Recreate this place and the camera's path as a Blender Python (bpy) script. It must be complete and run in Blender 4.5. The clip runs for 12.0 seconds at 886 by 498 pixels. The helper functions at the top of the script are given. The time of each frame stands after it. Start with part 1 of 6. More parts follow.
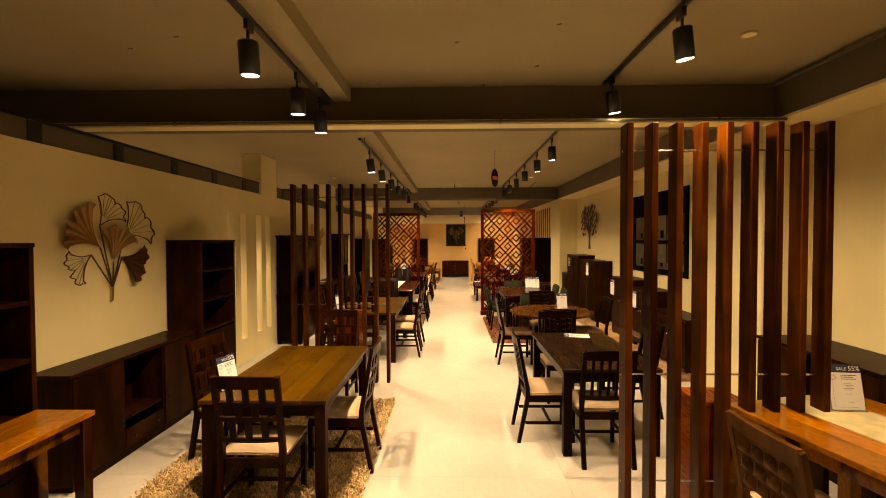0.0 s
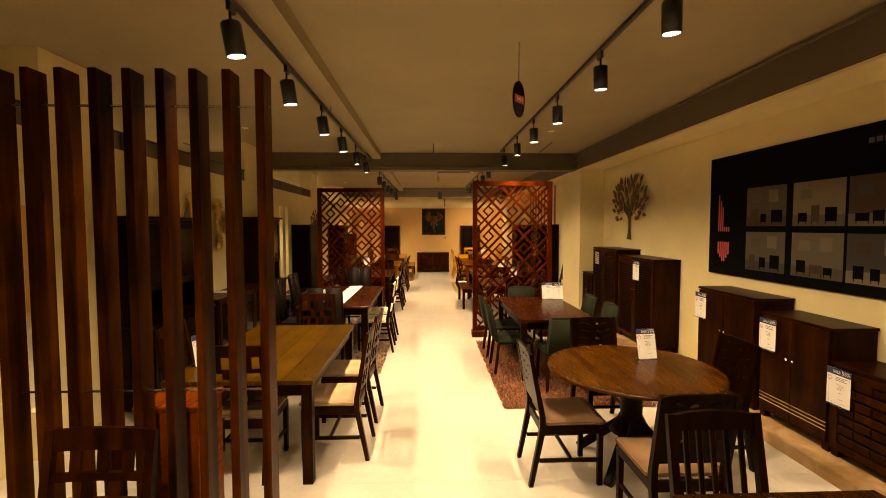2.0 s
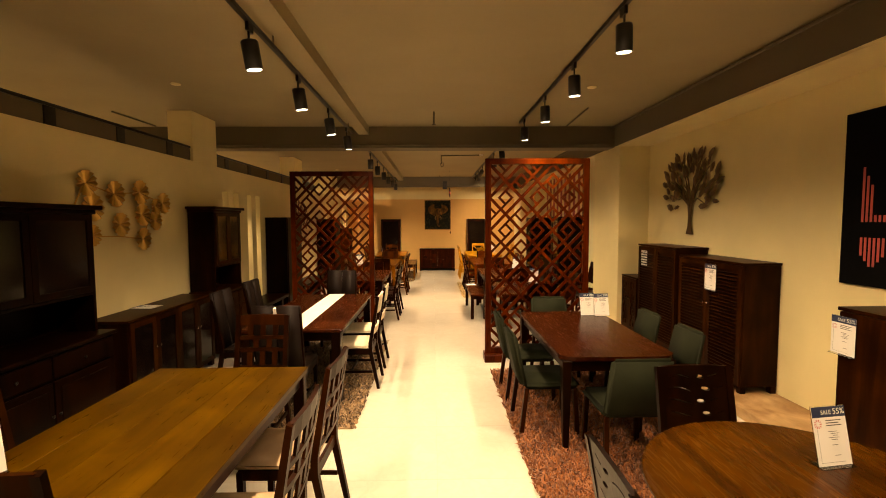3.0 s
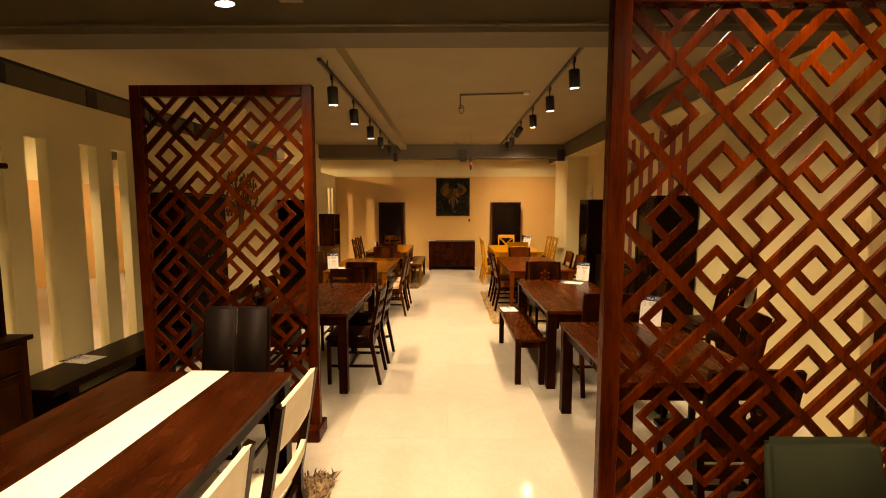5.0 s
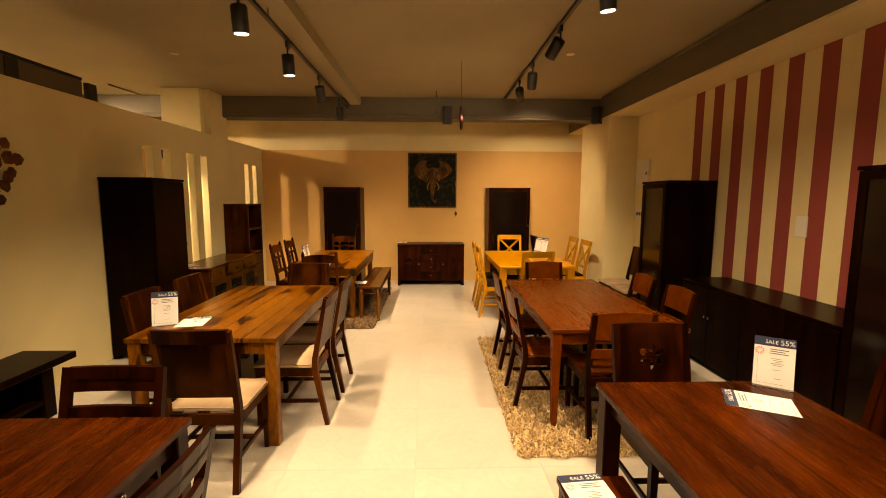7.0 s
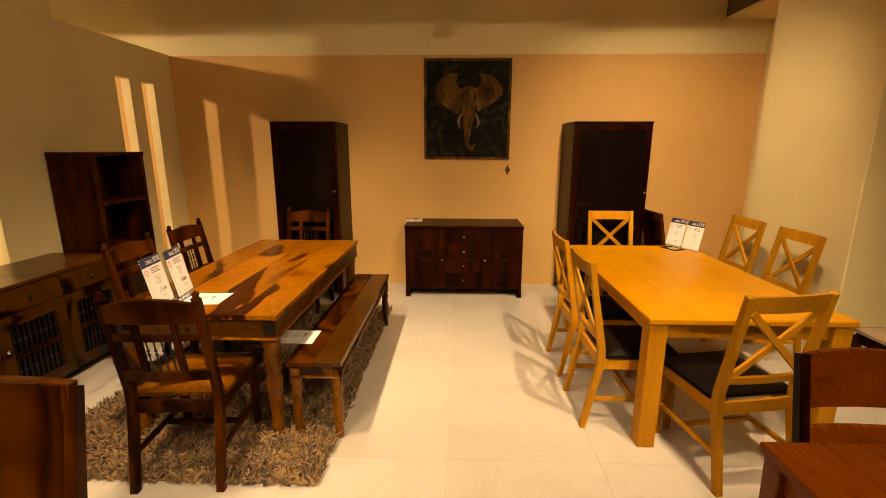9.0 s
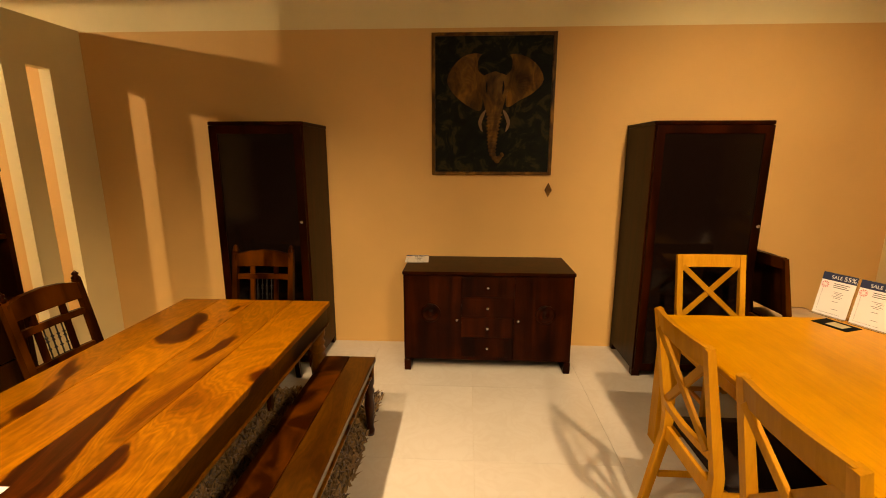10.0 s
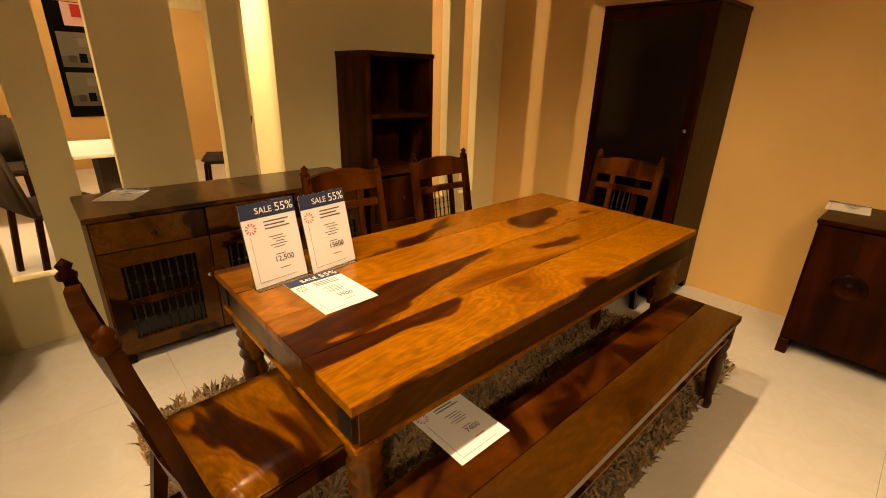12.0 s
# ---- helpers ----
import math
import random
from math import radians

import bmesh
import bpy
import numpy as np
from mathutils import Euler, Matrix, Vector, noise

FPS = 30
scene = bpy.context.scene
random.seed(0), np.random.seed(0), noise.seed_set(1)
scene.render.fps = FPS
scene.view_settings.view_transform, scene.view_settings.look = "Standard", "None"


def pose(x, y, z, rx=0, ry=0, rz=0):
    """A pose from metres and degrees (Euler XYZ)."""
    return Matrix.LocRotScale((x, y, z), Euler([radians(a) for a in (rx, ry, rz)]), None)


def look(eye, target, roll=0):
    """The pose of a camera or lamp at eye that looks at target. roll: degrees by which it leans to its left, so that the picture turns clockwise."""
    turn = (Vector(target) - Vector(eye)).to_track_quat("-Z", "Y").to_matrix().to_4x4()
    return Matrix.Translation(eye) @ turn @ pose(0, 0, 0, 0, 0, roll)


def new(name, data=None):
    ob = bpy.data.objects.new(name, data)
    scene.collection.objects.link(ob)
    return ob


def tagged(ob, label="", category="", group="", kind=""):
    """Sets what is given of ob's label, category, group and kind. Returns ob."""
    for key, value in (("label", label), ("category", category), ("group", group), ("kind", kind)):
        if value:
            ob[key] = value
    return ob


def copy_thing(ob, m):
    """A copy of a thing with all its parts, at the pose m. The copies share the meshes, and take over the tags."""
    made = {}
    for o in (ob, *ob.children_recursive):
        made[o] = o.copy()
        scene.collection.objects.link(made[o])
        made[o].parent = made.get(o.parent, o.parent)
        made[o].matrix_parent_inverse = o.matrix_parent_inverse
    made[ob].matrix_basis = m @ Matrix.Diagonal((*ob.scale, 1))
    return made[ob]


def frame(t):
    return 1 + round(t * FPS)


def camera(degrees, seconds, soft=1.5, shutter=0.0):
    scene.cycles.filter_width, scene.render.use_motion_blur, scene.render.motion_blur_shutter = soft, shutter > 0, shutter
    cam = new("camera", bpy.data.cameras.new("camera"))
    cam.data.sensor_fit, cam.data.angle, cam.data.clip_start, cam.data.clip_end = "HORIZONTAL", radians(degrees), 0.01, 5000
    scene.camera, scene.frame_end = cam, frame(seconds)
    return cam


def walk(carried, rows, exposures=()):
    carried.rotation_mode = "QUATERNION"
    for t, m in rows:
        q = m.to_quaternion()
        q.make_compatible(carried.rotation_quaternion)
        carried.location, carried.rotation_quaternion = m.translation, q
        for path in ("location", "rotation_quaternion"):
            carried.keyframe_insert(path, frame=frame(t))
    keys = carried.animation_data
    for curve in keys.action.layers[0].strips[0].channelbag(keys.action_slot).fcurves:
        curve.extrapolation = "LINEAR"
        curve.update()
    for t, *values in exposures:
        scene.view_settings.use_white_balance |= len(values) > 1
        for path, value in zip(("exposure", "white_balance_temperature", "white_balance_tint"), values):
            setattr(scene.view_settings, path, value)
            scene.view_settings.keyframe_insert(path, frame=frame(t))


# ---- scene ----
cam = camera(89.8, 12.0, 1.0)
PATH = [
    (0, (0.463, -1.06, 1.882), (0.426, 0.939, 1.833), -0.2),
    (0.5, (0.424, -0.122, 1.801), (0.421, 1.877, 1.745), -0.2),
    (1, (0.431, 0.84, 1.84), (0.474, 2.838, 1.777), -0.2),
    (1.5, (0.384, 1.684, 1.818), (0.452, 3.682, 1.741), -0.2),
    (2, (0.436, 2.487, 1.837), (0.506, 4.483, 1.735), -0.1),
    (2.5, (0.513, 3.336, 1.845), (0.575, 5.331, 1.724), -0.3),
    (3, (0.535, 4.209, 1.798), (0.577, 6.204, 1.672), -0.3),
    (5, (0.551, 8.019, 1.717), (0.529, 10.011, 1.533), 0.0),
    (5.5, (0.54, 9.025, 1.699), (0.54, 11.015, 1.506), -0.0),
    (6, (0.558, 9.942, 1.725), (0.584, 11.931, 1.515), 0.1),
    (6.5, (0.609, 10.846, 1.697), (0.661, 12.834, 1.48), 0.1),
    (7, (0.642, 11.8, 1.679), (0.701, 13.786, 1.45), 0.2),
    (9, (0.597, 15.552, 1.609), (0.531, 17.501, 1.165), 0.1),
    (9.5, (0.53, 16.36, 1.64), (0.461, 18.309, 1.194), 0.0),
    (10, (0.49, 17.049, 1.644), (0.389, 19.003, 1.228), 0.1),
    (10.5, (0.385, 17.233, 1.621), (-0.363, 19.053, 1.264), 0.3),
    (11, (0.384, 17.299, 1.503), (-0.859, 18.828, 1.16), 1.0),
    (11.5, (0.377, 17.333, 1.429), (-0.992, 18.644, 0.792), 1.4),
    (12, (0.342, 17.314, 1.42), (-1.03, 18.579, 0.7), 1.6),
]
walk(cam, [(t, look(eye, target, roll)) for t, eye, target, roll in PATH], exposures=[(0.0, 0.08), (3.0, 0.0), (7.0, -0.02), (9.0, -0.1), (10.5, -0.17), (12.0, -0.17)])

# ---- light ----
world = bpy.data.worlds.new("world")
scene.world = world
world.use_nodes = True
world.node_tree.nodes["Background"].inputs["Color"].default_value = (0.05, 0.035, 0.02, 1)
world.node_tree.nodes["Background"].inputs["Strength"].default_value = 0.15
WARM = (1.0, 0.685, 0.39)
LAMP_WATTS = 222.0


def spot(x, y, z, watts, degrees=112, aim=None, blend=1.0):
    data = bpy.data.lights.new("lamp_light", "SPOT")
    data.energy, data.color, data.spot_size, data.spot_blend, data.shadow_soft_size = watts, WARM, radians(degrees), blend, 0.035
    ob = new("lamp_light", data)
    ob.matrix_world = look((x, y, z), aim or (x, y + 0.001, 0.0))
    return ob


# ---- materials ----
def material(name, rough=0.5, metal=0.0):
    m = bpy.data.materials.new(name)
    m.use_nodes = True
    n = m.node_tree.nodes
    b = n["Principled BSDF"]
    b.inputs["Roughness"].default_value, b.inputs["Metallic"].default_value = rough, metal
    return m, n, m.node_tree.links, b


def ramp(n, stops):
    r = n.new("ShaderNodeValToRGB")
    e = r.color_ramp.elements
    while len(e) < len(stops):
        e.new(0.5)
    for k, (p, c) in zip(e, stops):
        k.position, k.color = p, (*c, 1)
    return r


def coords(n, l, scale, random_shift=True):
    tc, mp = n.new("ShaderNodeTexCoord"), n.new("ShaderNodeMapping")
    mp.inputs["Scale"].default_value = scale
    l.new(tc.outputs["Object"], mp.inputs["Vector"])
    if random_shift:
        oi, mu = n.new("ShaderNodeObjectInfo"), n.new("ShaderNodeMath")
        mu.operation = "MULTIPLY"
        mu.inputs[1].default_value = 37.0
        l.new(oi.outputs["Random"], mu.inputs[0])
        l.new(mu.outputs[0], mp.inputs["Location"])
    return mp


def noise_tex(n, l, vec, scale, detail=4, distort=0.0):
    t = n.new("ShaderNodeTexNoise")
    t.inputs["Scale"].default_value, t.inputs["Detail"].default_value, t.inputs["Distortion"].default_value = scale, detail, distort
    l.new(vec.outputs[0], t.inputs["Vector"])
    return t


def bump(n, l, b, src, strength, dist=0.002):
    bp = n.new("ShaderNodeBump")
    bp.inputs["Strength"].default_value, bp.inputs["Distance"].default_value = strength, dist
    l.new(src, bp.inputs["Height"])
    l.new(bp.outputs["Normal"], b.inputs["Normal"])


def mixed(n, l, a, b, fac, mode="MULTIPLY", amount=None):
    m = n.new("ShaderNodeMix")
    m.data_type, m.blend_type = "RGBA", mode
    if amount is not None:
        m.inputs["Factor"].default_value = amount
    if fac is not None:
        l.new(fac, m.inputs["Factor"])
    l.new(a, m.inputs[6])
    l.new(b, m.inputs[7])
    return m.outputs[2]


def paint(name, colour, rough=0.75, spread=0.06, scale=1.3):
    m, n, l, b = material(name, rough)
    mp = coords(n, l, (1, 1, 1), False)
    big, fine = noise_tex(n, l, mp, scale, 5), noise_tex(n, l, mp, 90, 3)
    lo, hi = [c * (1 - spread) for c in colour], [min(1, c * (1 + spread)) for c in colour]
    r = ramp(n, [(0.3, lo), (0.7, hi)])
    l.new(big.outputs["Fac"], r.inputs[0])
    l.new(r.outputs[0], b.inputs["Base Color"])
    bump(n, l, b, fine.outputs["Fac"], 0.12, 0.001)
    return m


def wood(name, dark, light, axis="y", rough=0.32, contrast=(0.35, 0.65), stretch=11.0, blotch=0.8):
    m, n, l, b = material(name, rough)
    scale = [stretch, stretch, stretch]
    scale["xyz".index(axis)] = 1.0
    mp = coords(n, l, scale)
    grain = noise_tex(n, l, mp, 0.8, 3, 0.8)
    r = ramp(n, [(contrast[0], dark), (contrast[1], light)])
    l.new(grain.outputs["Fac"], r.inputs[0])
    fine = noise_tex(n, l, mp, 9, 4, 0.4)
    fr = ramp(n, [(0.35, (0.62, 0.58, 0.54)), (0.62, (1.0, 1.0, 1.0))])
    l.new(fine.outputs["Fac"], fr.inputs[0])
    cloud = noise_tex(n, l, coords(n, l, (1, 1, 1)), 3.4, 6, 0.7)
    wide = ramp(n, [(0.36, (0.50, 0.42, 0.36)), (0.64, (1.12, 1.12, 1.12))])
    l.new(cloud.outputs["Fac"], wide.inputs[0])
    oi, shade = n.new("ShaderNodeObjectInfo"), n.new("ShaderNodeMapRange")
    shade.inputs["To Min"].default_value, shade.inputs["To Max"].default_value = 0.72, 1.12
    l.new(oi.outputs["Random"], shade.inputs["Value"])
    col = mixed(n, l, mixed(n, l, r.outputs[0], fr.outputs[0], None, "MULTIPLY", 0.25), wide.outputs[0], None, "MULTIPLY", blotch)
    hsv = n.new("ShaderNodeHueSaturation")
    hsv.inputs["Saturation"].default_value = 1.12
    l.new(shade.outputs[0], hsv.inputs["Value"])
    l.new(col, hsv.inputs["Color"])
    l.new(hsv.outputs[0], b.inputs["Base Color"])
    rr = n.new("ShaderNodeMapRange")
    rr.inputs["To Min"].default_value, rr.inputs["To Max"].default_value = rough * 0.8, rough * 1.35
    l.new(fine.outputs["Fac"], rr.inputs["Value"])
    l.new(rr.outputs[0], b.inputs["Roughness"])
    b.inputs["Coat Weight"].default_value, b.inputs["Coat Roughness"].default_value = (0.09 if axis == "y" else 0.0), 0.2
    b.inputs["Specular IOR Level"].default_value = 0.06
    bump(n, l, b, fine.outputs["Fac"], 0.12, 0.001)
    return m


def sheesham(name, axis="y", f=1.0):
    """Rosewood boards: honey sapwood with sharply edged dark heartwood figures; f scales all its colours."""
    m, n, l, b = material(name, 0.28)
    scale = [3.4, 3.4, 3.4]
    scale["xyz".index(axis)] = 1.05
    mp = coords(n, l, scale)
    warp = noise_tex(n, l, mp, 0.8, 3, 1.0)
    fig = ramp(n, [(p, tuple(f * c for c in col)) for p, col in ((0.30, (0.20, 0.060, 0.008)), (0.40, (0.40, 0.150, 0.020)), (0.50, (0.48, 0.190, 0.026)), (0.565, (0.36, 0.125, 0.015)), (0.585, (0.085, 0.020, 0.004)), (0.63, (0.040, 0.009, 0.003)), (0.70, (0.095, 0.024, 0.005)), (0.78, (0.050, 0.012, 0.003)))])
    rings, wave = n.new("ShaderNodeMath"), n.new("ShaderNodeMath")
    rings.operation, wave.operation = "MULTIPLY", "SINE"
    rings.inputs[1].default_value = 150.0
    l.new(warp.outputs["Fac"], rings.inputs[0])
    l.new(rings.outputs[0], wave.inputs[0])
    band = n.new("ShaderNodeMapRange")
    band.inputs["From Min"].default_value, band.inputs["To Min"].default_value, band.inputs["To Max"].default_value = -1.0, 0.72, 1.06
    l.new(wave.outputs[0], band.inputs["Value"])
    l.new(warp.outputs["Fac"], fig.inputs[0])
    fine = noise_tex(n, l, mp, 22, 7, 0.6)
    fr = ramp(n, [(0.3, (0.55, 0.5, 0.45)), (0.65, (1, 1, 1))])
    l.new(fine.outputs["Fac"], fr.inputs[0])
    oi, shade = n.new("ShaderNodeObjectInfo"), n.new("ShaderNodeMapRange")
    shade.inputs["To Min"].default_value, shade.inputs["To Max"].default_value = 0.62, 1.12
    l.new(oi.outputs["Random"], shade.inputs["Value"])
    hsv = n.new("ShaderNodeHueSaturation")
    hsv.inputs["Saturation"].default_value = 1.06
    l.new(shade.outputs[0], hsv.inputs["Value"])
    grey = n.new("ShaderNodeCombineColor")
    for port in ("Red", "Green", "Blue"):
        l.new(band.outputs[0], grey.inputs[port])
    ringed = mixed(n, l, fig.outputs[0], grey.outputs[0], None, "MULTIPLY", 0.8)
    l.new(mixed(n, l, ringed, fr.outputs[0], None, "MULTIPLY", 0.75), hsv.inputs["Color"])
    l.new(hsv.outputs[0], b.inputs["Base Color"])
    b.inputs["Coat Weight"].default_value, b.inputs["Coat Roughness"].default_value = 0.2, 0.14
    b.inputs["Specular IOR Level"].default_value = 0.15
    bump(n, l, b, fine.outputs["Fac"], 0.1, 0.001)
    return m


def cloth(name, colour, scale=260, spread=0.12, rough=0.9):
    m, n, l, b = material(name, rough)
    mp = coords(n, l, (1, 1, 1))
    weave, blot = noise_tex(n, l, mp, scale, 2), noise_tex(n, l, mp, 7, 4)
    r = ramp(n, [(0.3, [c * (1 - spread) for c in colour]), (0.7, [min(1, c * (1 + spread)) for c in colour])])
    l.new(blot.outputs["Fac"], r.inputs[0])
    l.new(r.outputs[0], b.inputs["Base Color"])
    bump(n, l, b, weave.outputs["Fac"], 0.35, 0.001)
    b.inputs["Specular IOR Level"].default_value = 0.15
    return m


def plain(name, colour, rough=0.4, metal=0.0, glow=0.0):
    m, n, l, b = material(name, rough, metal)
    b.inputs["Base Color"].default_value = (*colour, 1)
    mp = coords(n, l, (1, 1, 1))
    t = noise_tex(n, l, mp, 30, 3)
    rr = n.new("ShaderNodeMapRange")
    rr.inputs["To Min"].default_value, rr.inputs["To Max"].default_value = rough * 0.8, min(1, rough * 1.25)
    l.new(t.outputs["Fac"], rr.inputs["Value"])
    l.new(rr.outputs[0], b.inputs["Roughness"])
    if glow:
        b.inputs["Emission Color"].default_value, b.inputs["Emission Strength"].default_value = (1.0, 0.86, 0.6, 1), glow
    return m


def pile(name, dark, light):
    m, n, l, b = material(name, 0.9)
    g = n.new("ShaderNodeNewGeometry")
    mp = coords(n, l, (1, 1, 1), False)
    blot = noise_tex(n, l, mp, 6, 3)
    add = n.new("ShaderNodeMath")
    add.operation = "ADD"
    half = n.new("ShaderNodeMath")
    half.operation = "MULTIPLY"
    half.inputs[1].default_value = 0.5
    l.new(g.outputs["Random Per Island"], add.inputs[0])
    l.new(blot.outputs["Fac"], add.inputs[1])
    l.new(add.outputs[0], half.inputs[0])
    r = ramp(n, [(0.25, dark), (0.75, light)])
    l.new(half.outputs[0], r.inputs[0])
    l.new(r.outputs[0], b.inputs["Base Color"])
    b.inputs["Sheen Weight"].default_value = 0.3
    return m


def glass(name, tint=(0.9, 0.95, 0.95), rough=0.03):
    m, n, l, b = material(name, rough)
    b.inputs["Base Color"].default_value = (*tint, 1)
    b.inputs["Transmission Weight"].default_value, b.inputs["IOR"].default_value = 1.0, 1.35
    return m


def tile_floor():
    m, n, l, b = material("polished_cream_tile", 0.14)
    mp = coords(n, l, (1, 1, 1))
    cloud, vein = noise_tex(n, l, mp, 1.1, 5, 0.8), noise_tex(n, l, mp, 5.0, 6, 2.0)
    r = ramp(n, [(0.3, (0.64, 0.59, 0.48)), (0.7, (0.71, 0.66, 0.55))])
    l.new(cloud.outputs["Fac"], r.inputs[0])
    v = ramp(n, [(0.40, (1, 1, 1)), (0.5, (0.95, 0.93, 0.9)), (0.6, (1, 1, 1))])
    l.new(vein.outputs["Fac"], v.inputs[0])
    l.new(mixed(n, l, r.outputs[0], v.outputs[0], None, "MULTIPLY", 0.6), b.inputs["Base Color"])
    rr = n.new("ShaderNodeMapRange")
    rr.inputs["To Min"].default_value, rr.inputs["To Max"].default_value = 0.05, 0.13
    l.new(vein.outputs["Fac"], rr.inputs["Value"])
    l.new(rr.outputs[0], b.inputs["Roughness"])
    return m


M_FLOOR = tile_floor()
M_WALL = paint("cream_wall_paint", (0.80, 0.685, 0.35))
M_WALL_FAR = paint("peach_wall_paint", (0.68, 0.415, 0.125))
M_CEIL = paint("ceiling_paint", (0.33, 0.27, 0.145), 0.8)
M_BEAM = paint("grey_beam_paint", (0.13, 0.105, 0.062), 0.7)
M_BLACK = plain("black_metal", (0.012, 0.011, 0.010), 0.35)
M_DISC = plain("lamp_face", (1, 0.95, 0.85), 0.3, 0.0, 30.0)
M_CHROME = plain("brushed_steel", (0.7, 0.66, 0.6), 0.22, 1.0)
M_IRON = plain("wrought_iron", (0.02, 0.018, 0.016), 0.45, 0.6)
M_DARK = wood("espresso_wood", (0.011, 0.0035, 0.001), (0.032, 0.01, 0.003), "z", 0.34)
M_DARKTOP = wood("espresso_top", (0.014, 0.006, 0.002), (0.032, 0.013, 0.004), "y", 0.26)
M_BLACKWOOD = wood("black_brown_wood", (0.004, 0.0013, 0.0005), (0.012, 0.0036, 0.0012), "z", 0.3)
M_OLIVE = wood("olive_brown_top", (0.052, 0.026, 0.0038), (0.106, 0.054, 0.0085), "y", 0.28, (0.3, 0.7), blotch=0.6)
M_TAN = wood("tan_brown_wood", (0.055, 0.024, 0.008), (0.10, 0.048, 0.016), "z", 0.4, blotch=0.4)
M_WALNUT = wood("walnut_wood", (0.014, 0.004, 0.0012), (0.038, 0.012, 0.0032), "z", 0.35)
M_WALNUTTOP = wood("walnut_top", (0.034, 0.0135, 0.0032), (0.074, 0.029, 0.0065), "y", 0.25)
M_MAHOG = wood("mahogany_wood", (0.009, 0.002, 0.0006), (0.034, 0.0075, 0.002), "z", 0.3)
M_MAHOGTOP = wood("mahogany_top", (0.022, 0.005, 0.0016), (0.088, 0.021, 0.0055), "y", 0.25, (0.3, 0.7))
M_SCREEN = wood("red_brown_screen_wood", (0.034, 0.0058, 0.0016), (0.092, 0.0175, 0.0038), "z", 0.26)
M_POST = wood("post_wood", (0.020, 0.0055, 0.0016), (0.098, 0.031, 0.0075), "z", 0.33)
M_CHERRY = wood("cherry_wood", (0.13, 0.030, 0.0055), (0.18, 0.044, 0.0085), "y", 0.26, blotch=0.25)
M_PLUM = wood("plum_brown_top", (0.018, 0.0052, 0.0026), (0.046, 0.0145, 0.0068), "y", 0.24)
M_OAK = wood("golden_oak", (0.58, 0.275, 0.042), (0.70, 0.352, 0.064), "y", 0.32, (0.25, 0.75), blotch=0.15)
M_OAKZ = wood("golden_oak_upright", (0.48, 0.24, 0.058), (0.60, 0.32, 0.075), "z", 0.34, (0.25, 0.75), blotch=0.25)
M_PLAT = wood("pale_laminate", (0.52, 0.36, 0.20), (0.64, 0.46, 0.27), "y", 0.4, (0.3, 0.7))
# same rosewood scaled down from M_SHEE: uprights to half, M_SHEED lowest
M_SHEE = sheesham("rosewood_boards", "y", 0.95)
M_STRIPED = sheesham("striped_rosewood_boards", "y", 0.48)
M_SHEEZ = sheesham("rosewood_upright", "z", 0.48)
M_JALI = wood("dark_rosewood", (0.016, 0.004, 0.0013), (0.085, 0.026, 0.005), "z", 0.3, (0.42, 0.6), 6.0)
M_SHEED = sheesham("darkened_rosewood_boards", "y", 0.27)
M_SHEEX = sheesham("rosewood_cross", "x", 0.75)
M_BEIGE = cloth("beige_cushion", (0.50, 0.36, 0.21))
M_CREAM = cloth("cream_cushion", (0.66, 0.58, 0.42))
M_BROWNC = cloth("brown_cushion", (0.22, 0.13, 0.065))
M_GREEN = cloth("grey_green_fabric", (0.011, 0.0128, 0.005))
M_LEATHER = plain("dark_leather", (0.009, 0.005, 0.0035), 0.55)
M_LEATHER.node_tree.nodes["Principled BSDF"].inputs["Specular IOR Level"].default_value = 0.1
M_TAUPE = cloth("taupe_fabric", (0.042, 0.028, 0.017))
M_RUNNER = cloth("white_runner", (0.80, 0.82, 0.66), 300, 0.04)
M_GOLDCLOTH = cloth("gold_runner", (0.48, 0.40, 0.20), 60, 0.2, 0.5)
M_PAPER = plain("white_paper", (0.82, 0.80, 0.74), 0.6)
M_NAVY = plain("navy_print", (0.018, 0.028, 0.075), 0.6)
M_INK = plain("grey_print", (0.10, 0.09, 0.08), 0.7)
M_PINK = plain("red_print", (0.55, 0.10, 0.09), 0.6)
M_ACRYL = glass("clear_acrylic")
M_GLASSD = plain("dark_cabinet_glass", (0.006, 0.003, 0.002), 0.12)
M_GLASSD.node_tree.nodes["Principled BSDF"].inputs["Specular IOR Level"].default_value = 0.3
M_GOLD = plain("gold_leaf_metal", (0.62, 0.38, 0.09), 0.32, 1.0)
M_BRONZE = plain("bronze_leaf_metal", (0.16, 0.10, 0.045), 0.42, 0.8)
M_ANTIQUE = plain("antique_gold_metal", (0.36, 0.21, 0.075), 0.42, 0.8)
M_COPPER = plain("copper_leaf_metal", (0.13, 0.055, 0.024), 0.4, 0.8)
M_STRIPE = paint("dusty_red_stripe", (0.30, 0.055, 0.042), 0.7)
M_WHITE = plain("white_lacquer", (0.80, 0.76, 0.66), 0.3)
M_RED = plain("red_enamel", (0.5, 0.02, 0.012), 0.3)
M_RUGCREAM = pile("cream_gold_pile", (0.30, 0.18, 0.05), (0.80, 0.60, 0.28))
M_RUGBROWN = pile("rust_brown_pile", (0.09, 0.024, 0.004), (0.36, 0.125, 0.024))
M_RUGTAUPE = pile("taupe_pile", (0.07, 0.036, 0.010), (0.38, 0.23, 0.08))
M_RUGDARK = pile("mottled_brown_pile", (0.05, 0.026, 0.012), (0.40, 0.26, 0.12))


